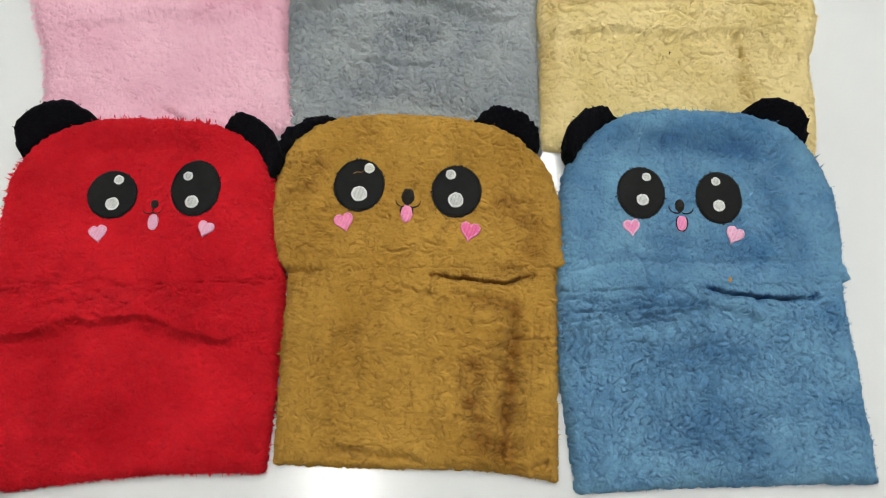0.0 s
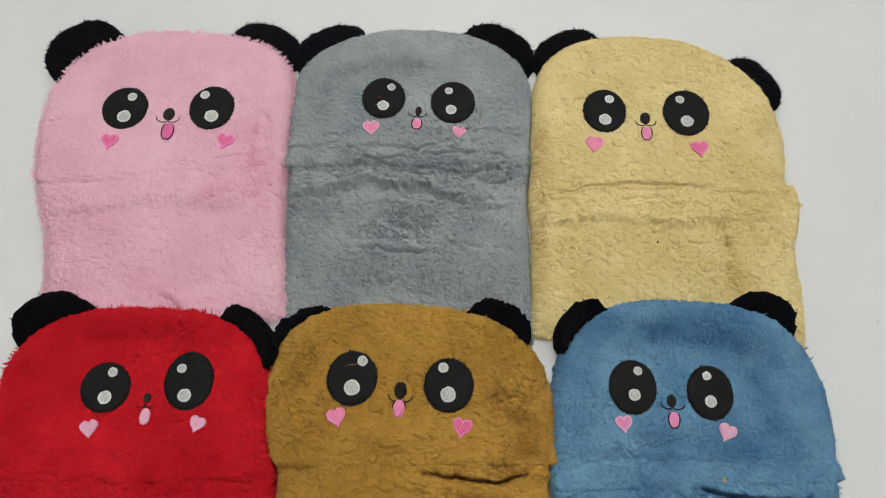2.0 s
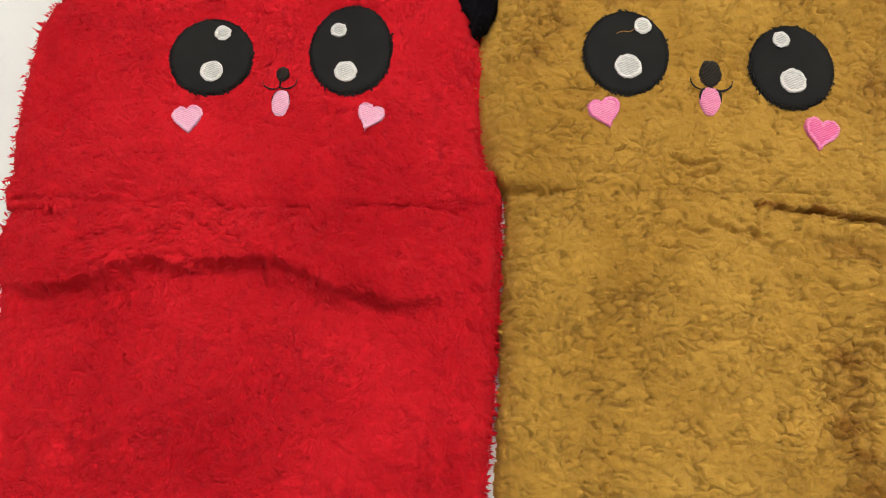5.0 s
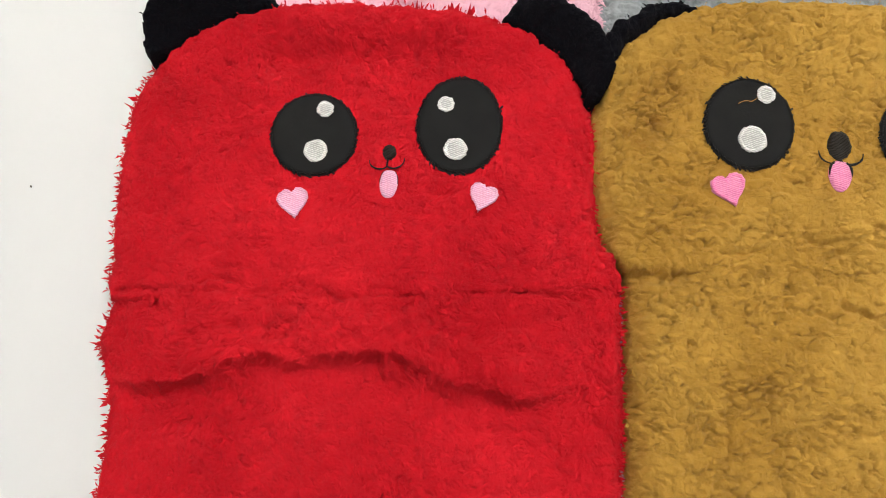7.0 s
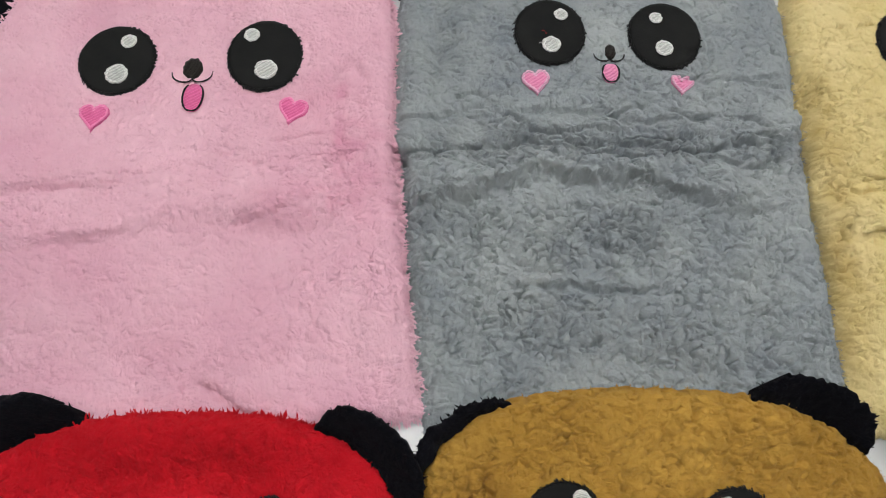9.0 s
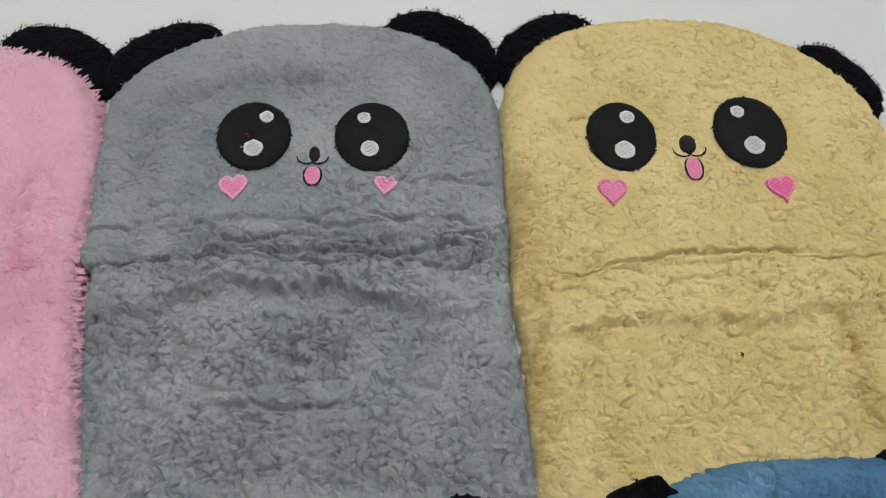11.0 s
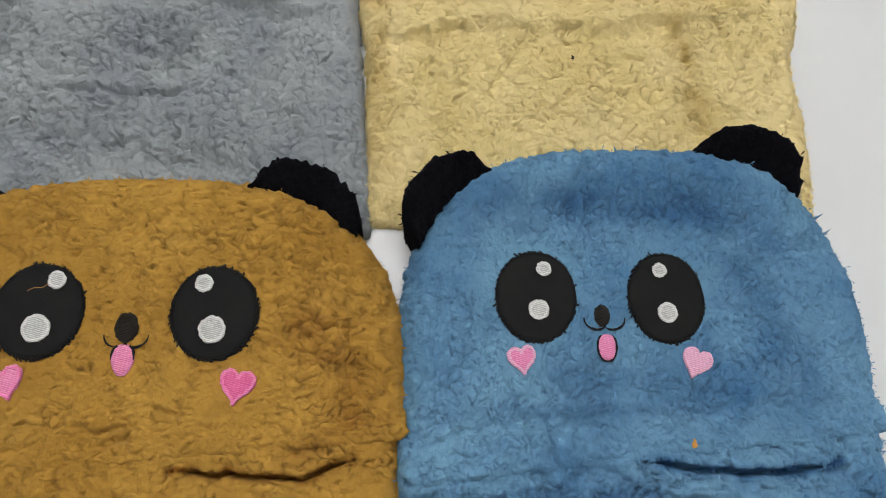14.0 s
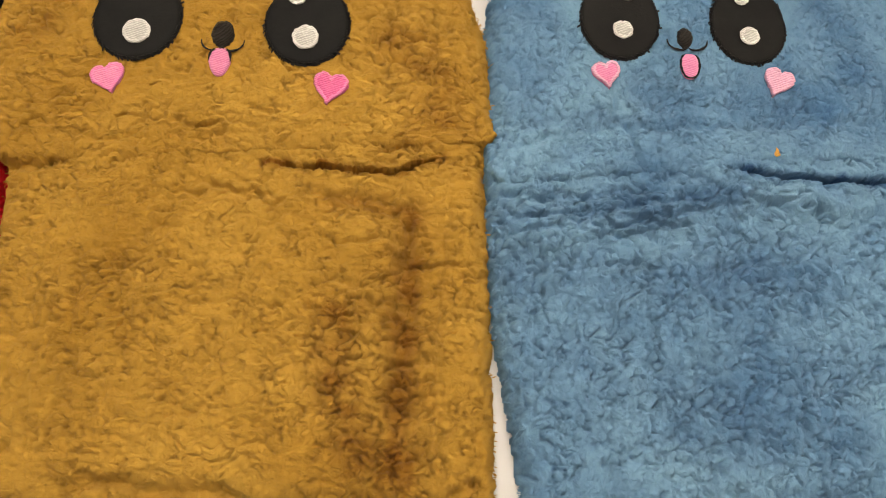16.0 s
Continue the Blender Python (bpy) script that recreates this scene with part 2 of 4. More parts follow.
def inside_by(poly, gx, gy):
    """Signed distance from an outline on a grid, plus inside: worked out coarsely and read between."""
    h = 0.0025
    cx = np.arange(gx[0] - h, gx[-1] + 2 * h, h)
    cy = np.arange(gy[0] - h, gy[-1] + 2 * h, h)
    X, Y = [a.ravel() for a in np.meshgrid(cx, cy)]
    best, odd = np.full(X.shape, 9.0), np.zeros(X.shape, dtype=bool)
    for (x0, y0), (x1, y1) in zip(poly, np.roll(poly, -1, axis=0)):
        dx, dy = x1 - x0, y1 - y0
        t = np.clip(((X - x0) * dx + (Y - y0) * dy) / (dx * dx + dy * dy + 1e-18), 0, 1)
        best = np.minimum(best, np.hypot(X - x0 - t * dx, Y - y0 - t * dy))
        if y0 != y1:
            odd ^= ((y0 > Y) != (y1 > Y)) & (X < dx * (Y - y0) / dy + x0)
    D = np.where(odd, best, -best).reshape(len(cy), len(cx))

    def read(x, y):
        u, v = np.clip((x - cx[0]) / h, 0, len(cx) - 1.001), np.clip((y - cy[0]) / h, 0, len(cy) - 1.001)
        i, j = u.astype(int), v.astype(int)
        fu, fv = u - i, v - j
        return (D[j, i] * (1 - fu) + D[j, i + 1] * fu) * (1 - fv) + (D[j + 1, i] * (1 - fu) + D[j + 1, i + 1] * fu) * fv
    return read


def tufts(x, y, lie, seed):
    """Tufts that lie over one another like shingles, one a unit square: their height and the gap to the one beneath."""
    ix, iy = np.floor(x).astype(int), np.floor(y).astype(int)
    best, second = np.full(x.shape, -9.0), np.full(x.shape, -9.0)
    for i in (-1, 0, 1):
        for j in (-1, 0, 1):
            r = hashed(ix + i, iy + j, 0, seed)
            dx = x - ix - i - 0.1 - 0.8 * hashed(ix + i, iy + j, 1, seed)
            dy = y - iy - j - 0.1 - 0.8 * hashed(ix + i, iy + j, 2, seed)
            a = lie + 1.9 * (r - 0.5)
            u, v = dx * np.cos(a) + dy * np.sin(a), dy * np.cos(a) - dx * np.sin(a)
            h = 0.75 * (r * 7.31 % 1) + 0.62 * u - 0.85 * u * u - 1.5 * v * v
            second = np.maximum(second, np.minimum(best, h))
            best = np.maximum(best, h)
    return best, best - second


def plush(x, y, coat, seed, rough):
    """Relief of matted pile in metres: overlapping tufts of two sizes, closed up in some patches, parted in others. rough: 0 to 1, how ruffled."""
    sx, sy, depth, share, lie, crack = coat
    wx = x + 0.006 * vnoise(x, y, 0.011, seed) + 0.0032 * vnoise(x, y, 0.0042, seed + 1) + 0.0014 * vnoise(x, y, 0.0018, seed + 10)
    wy = y + 0.005 * vnoise(x, y, 0.011, seed + 2) + 0.0026 * vnoise(x, y, 0.0042, seed + 3) + 0.0012 * vnoise(x, y, 0.0018, seed + 11)
    way = lie + 3.2 * vnoise(x, y, 0.045, seed + 12) + 1.6 * vnoise(x, y, 0.016, seed + 15)
    loose = step(0.45 - share, 1.0 - share, 0.9 * vnoise(x, y, 0.010, seed + 5) + 0.9 * vnoise(x, y, 0.032, seed + 6) + 0.6 * rough + 0.4)
    h1, gap1 = tufts(wx / sx, wy / sy, way, seed + 4)
    h2, gap2 = tufts(wx / (0.46 * sx) + 3.3, wy / (0.46 * sy) + 1.7, way, seed + 7)
    ragged = step(-0.14, 0.16, vnoise(x, y, 0.0050, seed + 16) + 0.30 * vnoise(x, y, 0.022, seed + 17) + 0.3 * rough + share - 0.55)
    parted = (1 - step(0.0, 0.16, gap1)) * ragged
    fine = vnoise(x, y, 0.0018, seed + 9) + 0.7 * vnoise(x, y, 0.0036, seed + 14)
    return (depth * (1.15 * (h1 - 0.5) * (0.5 + 0.5 * loose) + 0.42 * (h2 - 0.5) * (0.6 + 0.4 * loose) + 0.2 * fine) - crack * depth * parted) * (1 + 0.5 * rough)


H = 0.00066        # spacing of the plush mesh


def sheet(poly, form, coat, seed, hair, mat, name, calm=(), foot=0.0, open_side=None, cut=None, brushed=1.0):
    """A piece of plush within an outline. form(x, y, d) gives its smooth top; hair: (count a metre of edge, length, blades on the face, length)."""
    poly = np.asarray(poly)
    gx = np.arange(poly[:, 0].min() - 0.004, poly[:, 0].max() + 0.004, H)
    gy = np.arange(poly[:, 1].min() - 0.004, poly[:, 1].max() + 0.004, H)
    read = inside_by(poly, gx, gy)
    X, Y = np.meshgrid(gx, gy)
    d = read(X, Y)
    if cut:
        d = np.minimum(d, cut(X, Y))
    d = d - 0.0012 + 0.0016 * vnoise(X, Y, 0.007, seed + 20) + 0.0022 * vnoise(X, Y, 0.0026, seed + 21)
    Z, rough = form(X, Y, d)
    hush = np.ones(X.shape)
    for cx, cy, a, b in calm:
        hush = np.minimum(hush, step(0.85, 1.15, np.hypot((X - cx) / a, (Y - cy) / b)))
    fade = step(0.0, 0.004, d)
    Z = Z + (brushed * plush(X, Y, coat, seed, rough) + 0.0022 * vnoise(X, Y, 0.032, seed + 22) + 0.0012 * vnoise(X, Y, 0.013, seed + 23)) * hush * (0.35 + 0.65 * fade)
    Z = np.maximum(Z, foot + 0.0012)
    keep = d > -0.5 * H
    ids = np.full(X.shape, -1)
    ids[keep] = np.arange(keep.sum())
    verts = np.stack([X[keep], Y[keep], Z[keep]], axis=1)
    q = np.stack([ids[:-1, :-1], ids[:-1, 1:], ids[1:, 1:], ids[1:, :-1]], axis=-1).reshape(-1, 4)
    q = q[(q >= 0).all(axis=1)]
    # the side down to what it rests on
    e = np.concatenate([q[:, [0, 1]], q[:, [1, 2]], q[:, [2, 3]], q[:, [3, 0]]])
    key = np.sort(e, axis=1)
    code = key[:, 0].astype(np.int64) * len(verts) + key[:, 1]
    _, first, count = np.unique(code, return_index=True, return_counts=True)
    rim = e[first[count == 1]]
    ring = np.unique(rim)
    low = np.full(len(verts), -1)
    low[ring] = len(verts) + np.arange(len(ring))
    under = verts[ring].copy()
    under[:, 2] = foot
    quads = np.concatenate([q, np.stack([rim[:, 1], rim[:, 0], low[rim[:, 0]], low[rim[:, 1]]], axis=1)])
    verts = np.concatenate([verts, under])
    # loose tufts: on the edge they stand out, on the face they lie over one another
    rs = np.random.RandomState(seed)
    per_m, long_edge, on_face, long_face = hair
    seg = np.roll(poly, -1, axis=0) - poly
    length = np.hypot(seg[:, 0], seg[:, 1])
    n = int(per_m * length.sum())
    pick = rs.choice(len(poly), n, p=length / length.sum())
    base = poly[pick] + seg[pick] * rs.rand(n, 1)
    out = np.stack([seg[pick, 1], -seg[pick, 0]], axis=1) / np.maximum(length[pick], 1e-9)[:, None]
    area = np.sum(poly[:, 0] * np.roll(poly[:, 1], -1) - np.roll(poly[:, 0], -1) * poly[:, 1])
    if area < 0:
        out = -out
    if open_side is not None:
        ok = open_side(base[:, 0], base[:, 1])
        base, out = base[ok], out[ok]
    n = len(base)
    turn = rs.normal(0, 0.6, n)
    ways = np.stack([out[:, 0] * np.cos(turn) - out[:, 1] * np.sin(turn), out[:, 0] * np.sin(turn) + out[:, 1] * np.cos(turn)], axis=1)
    back = rs.rand(n) * 0.004 + 0.001
    roots = base - out * (0.0012 + back)[:, None]
    size = long_edge * (0.45 + rs.rand(n) ** 2)
    m = int(on_face * abs(area) / 2)
    if m:
        px = rs.uniform(gx[0], gx[-1], 3 * m)
        py = rs.uniform(gy[0], gy[-1], 3 * m)
        ok = read(px, py) > 0.004
        if cut:
            ok &= cut(px, py) > 0.004
        for cx, cy, a, b in calm:
            ok &= np.hypot((px - cx) / a, (py - cy) / b) > 1.12
        px, py = px[ok][:m], py[ok][:m]
        ang = -math.pi / 2 + 5.0 * vnoise(px, py, 0.05, seed + 30) + 3.5 * vnoise(px, py, 0.016, seed + 31) + rs.normal(0, 0.35, len(px))
        roots = np.concatenate([roots, np.stack([px, py], axis=1)])
        ways = np.concatenate([ways, np.stack([np.cos(ang), np.sin(ang)], axis=1)])
        size = np.concatenate([size, long_face * (0.6 + 0.8 * rs.rand(len(px)))])
    k = len(roots)

    def top(p):
        i = np.clip(np.rint((p[:, 0] - gx[0]) / H).astype(int), 0, len(gx) - 1)
        j = np.clip(np.rint((p[:, 1] - gy[0]) / H).astype(int), 0, len(gy) - 1)
        return np.where(keep[j, i], Z[j, i], np.nan)
    cross = np.stack([-ways[:, 1], ways[:, 0]], axis=1)
    wide = size * np.where(np.arange(k) < n, 0.11, 0.2)
    zr = np.nan_to_num(top(roots), nan=foot + 0.004)
    zr[:n] = foot + 0.0015 + (zr[:n] - foot) * rs.rand(n)
    mid, tip = roots + ways * (0.55 * size)[:, None], roots + ways * size[:, None]
    zm = np.where(np.isnan(top(mid)), zr, top(mid))
    zt = np.where(np.isnan(top(tip)), zr, top(tip))
    zm[:n], zt[:n] = zr[:n] + 0.0004, np.maximum(zr[:n] - 0.0012 * rs.rand(n), foot + 0.0006)
    lift = np.where(np.arange(k) < n, 0.0002, 0.0012)
    T = np.stack([np.column_stack([roots, zr - 0.0006]), np.column_stack([mid + cross * wide[:, None], zm - 0.0002]), np.column_stack([mid, zm + lift]),
                  np.column_stack([mid - cross * wide[:, None], zm - 0.0002]), np.column_stack([tip, zt + 0.9 * lift])], axis=1).reshape(-1, 3)
    b0 = len(verts) + 5 * np.arange(k)
    tris = np.concatenate([np.stack([b0 + i, b0 + j, b0 + l], axis=1) for i, j, l in ((0, 3, 2), (0, 2, 1), (3, 4, 2), (2, 4, 1))])
    verts = np.concatenate([verts, T])
    # turned pile and the painted shade of slits share this tone
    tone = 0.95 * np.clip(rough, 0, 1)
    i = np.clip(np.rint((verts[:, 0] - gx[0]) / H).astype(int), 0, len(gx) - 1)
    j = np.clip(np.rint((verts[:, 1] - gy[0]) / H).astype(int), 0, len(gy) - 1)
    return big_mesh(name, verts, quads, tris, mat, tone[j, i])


# ---- the setting ----
tagged(slab("floor", -1.6, 1.6, -1.6, 1.6, -0.03, 0.0, TABLE), "glossy white laminate surface with faint smudges", "surface", kind="structure")
tagged(slab("wall_north", -1.6, 1.6, 1.6, 1.7, -0.03, 2.4, WALL), "plain off-white painted wall", "wall", kind="structure")
tagged(slab("wall_south", -1.6, 1.6, -1.7, -1.6, -0.03, 2.4, WALL), "plain off-white painted wall", "wall", kind="structure")
tagged(slab("wall_east", 1.6, 1.7, -1.7, 1.7, -0.03, 2.4, WALL), "plain off-white painted wall", "wall", kind="structure")
tagged(slab("wall_west", -1.7, -1.6, -1.7, 1.7, -0.03, 2.4, WALL), "plain off-white painted wall", "wall", kind="structure")
tagged(slab("ceiling", -1.7, 1.7, -1.7, 1.7, 2.4, 2.5, WALL), "plain off-white ceiling", "ceiling", kind="structure")


def ceiling_lamp(x, y, w, l):
    e = new("ceiling_lamp")
    e.location = (x, y, 2.4)
    tagged(e, "white ceiling lamp with a lit diffuser", "lamp", "ceiling lamps")
    for nm, a, b, z0, z1, mat in (("housing", w / 2 + 0.02, l / 2 + 0.02, -0.03, 0.0, LAMP_BODY), ("diffuser", w / 2, l / 2, -0.045, -0.03, LAMP)):
        o = slab(nm, -a, a, -b, b, z0, z1, mat, 0.004)
        o.parent = e
    return e


for lamp in LAMPS:
    ceiling_lamp(*lamp)


# ---- the plush hood caps ----
# hood: seam ends (left, right), then for each side the widest x, the height where the dome begins and its squareness; the top
# neck: its outline, few corners, later cut round; ears: two ends of the base and how far they stand out
CAPS = {
    "red": dict(
        seam=((-0.361, -0.112), (-0.104, -0.084)), left=(-0.370, -0.014, 2.25), right=(-0.116, -0.030, 2.8), top=(-0.230, 0.065),
        neck=[(-0.350, -0.100), (-0.366, -0.130), (-0.352, -0.150), (-0.349, -0.200), (-0.345, -0.283), (-0.205, -0.255), (-0.098, -0.246),
              (-0.097, -0.185), (-0.098, -0.140), (-0.100, -0.098), (-0.104, -0.076)],
        ears=[(-0.367, 0.018, -0.308, 0.070, 0.037), (-0.187, 0.079, -0.125, 0.024, 0.025)],
        eyes=[(-0.2653, -0.0156, 0.0228, 0.0231, 10), (-0.1912, -0.0044, 0.0225, 0.0267, 0)],
        shine=[(-0.263, -0.025, 0.0058), (-0.261, -0.002, 0.0039), (-0.192, -0.018, 0.0057), (-0.199, 0.006, 0.0038)],
        nose=(-0.2255, -0.022, 0.0035, 0.0040), mouth=(-0.226, -0.0305, 0.0090), tongue=(-0.224, -0.039, 0.0046, 0.0072),
        hearts=[(-0.271, -0.0525, 0.0082, 14), (-0.176, -0.0415, 0.0076, -14)], heart="pale", tone=(PALE_THREAD, PALE_THREAD), tilt=8,
        coat=(0.0072, 0.0064, 0.0023, 0.38, -1.6, 1.2), face=0.9, hair=(7000, 0.0036, 170000, 0.0052), lift=0.009,
        label="bright red fluffy plush animal hood cap with black ears"),
    "brown": dict(
        seam=((-0.108, -0.074), (0.144, -0.056)), left=(-0.126, 0.000, 2.8), right=(0.145, -0.030, 2.5), top=(0.020, 0.086),
        neck=[(-0.112, -0.066), (-0.101, -0.080), (-0.101, -0.115), (-0.098, -0.175), (-0.095, -0.239), (0.000, -0.237), (0.075, -0.231), (0.147, -0.237),
              (0.145, -0.180), (0.143, -0.120), (0.141, -0.068), (0.143, -0.048)],
        ears=[(-0.124, 0.036, -0.068, 0.086, 0.025), (0.052, 0.096, 0.117, 0.057, 0.028)],
        eyes=[(-0.044, 0.009, 0.0232, 0.0252, 0), (0.044, 0.009, 0.0228, 0.0250, 0)],
        shine=[(-0.043, 0.000, 0.0070), (-0.036, 0.025, 0.0043), (0.044, 0.000, 0.0068), (0.038, 0.024, 0.0042)],
        nose=(0.001, 0.001, 0.0058, 0.0078), mouth=(0.0015, -0.008, 0.0110), tongue=(0.001, -0.0155, 0.0056, 0.0080),
        hearts=[(-0.054, -0.0265, 0.0090, 20), (0.0585, -0.0275, 0.0095, -8)], heart="hot", tone=(PINK_THREAD, HOT_THREAD), tilt=0,
        coat=(0.0066, 0.0042, 0.0018, 0.54, -1.57, 1.9), face=1, hair=(4200, 0.0023, 14000, 0.0045), lift=0.009,
        label="brown matted plush animal hood cap with black ears"),
    "blue": dict(
        seam=((0.138, -0.078), (0.395, -0.052)), left=(0.137, 0.000, 2.6), right=(0.394, -0.020, 2.7), top=(0.270, 0.109),
        neck=[(0.137, -0.066), (0.137, -0.100), (0.140, -0.140), (0.151, -0.195), (0.158, -0.245), (0.280, -0.230), (0.411, -0.219),
              (0.403, -0.155), (0.399, -0.105), (0.393, -0.072), (0.390, -0.044)],
        ears=[(0.1465, 0.059, 0.198, 0.112, 0.025), (0.312, 0.120, 0.370, 0.087, 0.028)],
        eyes=[(0.210, 0.0195, 0.0218, 0.0250, 0), (0.2797, 0.0195, 0.0210, 0.0250, 0)],
        shine=[(0.211, 0.012, 0.0051), (0.2145, 0.034, 0.0035), (0.279, 0.011, 0.0050), (0.2765, 0.034, 0.0035)],
        nose=(0.2445, 0.0095, 0.0042, 0.0058), mouth=(0.2455, 0.003, 0.0108), tongue=(0.246, -0.0075, 0.0050, 0.0070),
        hearts=[(0.2015, -0.0135, 0.0078, 8), (0.2925, -0.0145, 0.0084, -22)], heart="pale", tone=(PINK_THREAD, PALE_THREAD), tilt=0,
        coat=(0.0046, 0.0052, 0.0018, 0.58, -1.4, 2.2), face=0.6, hair=(4200, 0.0023, 14000, 0.0045), lift=0.009,
        label="steel-blue plush animal hood cap with black ears"),
    "pink": dict(
        seam=((-0.394, 0.184), (-0.139, 0.222)), left=(-0.408, 0.270, 2.3), right=(-0.141, 0.270, 3.3), top=(-0.275, 0.386),
        neck=[(-0.388, 0.196), (-0.388, 0.170), (-0.369, 0.135), (-0.360, 0.090), (-0.355, 0.046), (-0.240, 0.054), (-0.117, 0.064),
              (-0.123, 0.110), (-0.131, 0.150), (-0.134, 0.195), (-0.144, 0.232)],
        ears=[(-0.408, 0.312, -0.344, 0.376, 0.056), (-0.230, 0.385, -0.150, 0.346, 0.042)],
        eyes=[(-0.3162, 0.2762, 0.0242, 0.0254, 0), (-0.2252, 0.2834, 0.0237, 0.0264, 0)],
        shine=[(-0.314, 0.265, 0.0068), (-0.3105, 0.289, 0.0045), (-0.223, 0.272, 0.0068), (-0.2345, 0.297, 0.0044)],
        nose=(-0.2685, 0.272, 0.0060, 0.0072), mouth=(-0.268, 0.2635, 0.0125), tongue=(-0.2655, 0.251, 0.0062, 0.0094),
        hearts=[(-0.323, 0.236, 0.0095, 0), (-0.204, 0.245, 0.0095, -10)], heart="hot", tone=(HOT_THREAD, HOT_THREAD), tilt=4,
        coat=(0.0062, 0.0056, 0.0018, 0.36, -1.5, 1.3), face=0.6, hair=(6500, 0.0056, 90000, 0.0052), lift=0.0,
        label="pale pink fluffy plush animal hood cap with black ears"),
    "grey": dict(
        seam=((-0.143, 0.220), (0.110, 0.243)), left=(-0.147, 0.325, 2.0), right=(0.114, 0.310, 2.5), top=(-0.010, 0.410),
        neck=[(-0.140, 0.232), (-0.136, 0.190), (-0.131, 0.145), (-0.125, 0.100), (-0.118, 0.054), (0.000, 0.058), (0.123, 0.056),
              (0.120, 0.105), (0.116, 0.150), (0.112, 0.200), (0.114, 0.250)],
        ears=[(-0.148, 0.348, -0.074, 0.400, 0.034), (0.028, 0.406, 0.108, 0.358, 0.042)],
        eyes=[(-0.0462, 0.3085, 0.0230, 0.0252, 0), (0.0272, 0.3085, 0.0235, 0.0257, 0)],
        shine=[(-0.0455, 0.298, 0.0056), (-0.0390, 0.321, 0.0039), (0.026, 0.298, 0.0053), (0.0220, 0.321, 0.0037)],
        nose=(-0.0080, 0.295, 0.0034, 0.0054), mouth=(-0.0090, 0.2885, 0.0096), tongue=(-0.0085, 0.279, 0.0053, 0.0066),
        hearts=[(-0.0555, 0.2715, 0.0092, 6), (0.036, 0.2735, 0.0076, -6)], heart="pale", tone=(PINK_THREAD, PINK_THREAD), tilt=0,
        coat=(0.0058, 0.0050, 0.0021, 0.54, -1.3, 2.0), face=0.6, hair=(4200, 0.0023, 14000, 0.0045), lift=0.0,
        label="mid-grey plush animal hood cap with black ears"),
    "cream": dict(
        seam=((0.112, 0.212), (0.371, 0.229)), left=(0.110, 0.320, 2.5), right=(0.378, 0.280, 2.2), top=(0.240, 0.418),
        neck=[(0.114, 0.226), (0.107, 0.204), (0.115, 0.176), (0.115, 0.128), (0.119, 0.062), (0.250, 0.056), (0.379, 0.056),
              (0.384, 0.125), (0.376, 0.170), (0.385, 0.196), (0.391, 0.230), (0.366, 0.236)],
        ears=[(0.115, 0.363, 0.187, 0.414, 0.033), (0.327, 0.397, 0.370, 0.332, 0.029)],
        eyes=[(0.1868, 0.3098, 0.0227, 0.0262, 0), (0.2722, 0.3138, 0.0242, 0.0276, 0)],
        shine=[(0.187, 0.298, 0.0062), (0.1915, 0.323, 0.0043), (0.272, 0.302, 0.0063), (0.2655, 0.328, 0.0041)],
        nose=(0.2290, 0.3035, 0.0054, 0.0068), mouth=(0.2295, 0.2955, 0.0108), tongue=(0.2300, 0.285, 0.0056, 0.0080),
        hearts=[(0.1760, 0.269, 0.0096, -4), (0.2840, 0.272, 0.0095, 8)], heart="hot", tone=(PINK_THREAD, HOT_THREAD), tilt=3,
        coat=(0.0068, 0.0050, 0.0019, 0.48, -1.57, 1.9), face=0.9, hair=(4200, 0.0023, 14000, 0.0045), lift=0.0,
        label="cream-yellow plush animal hood cap with black ears"),
}

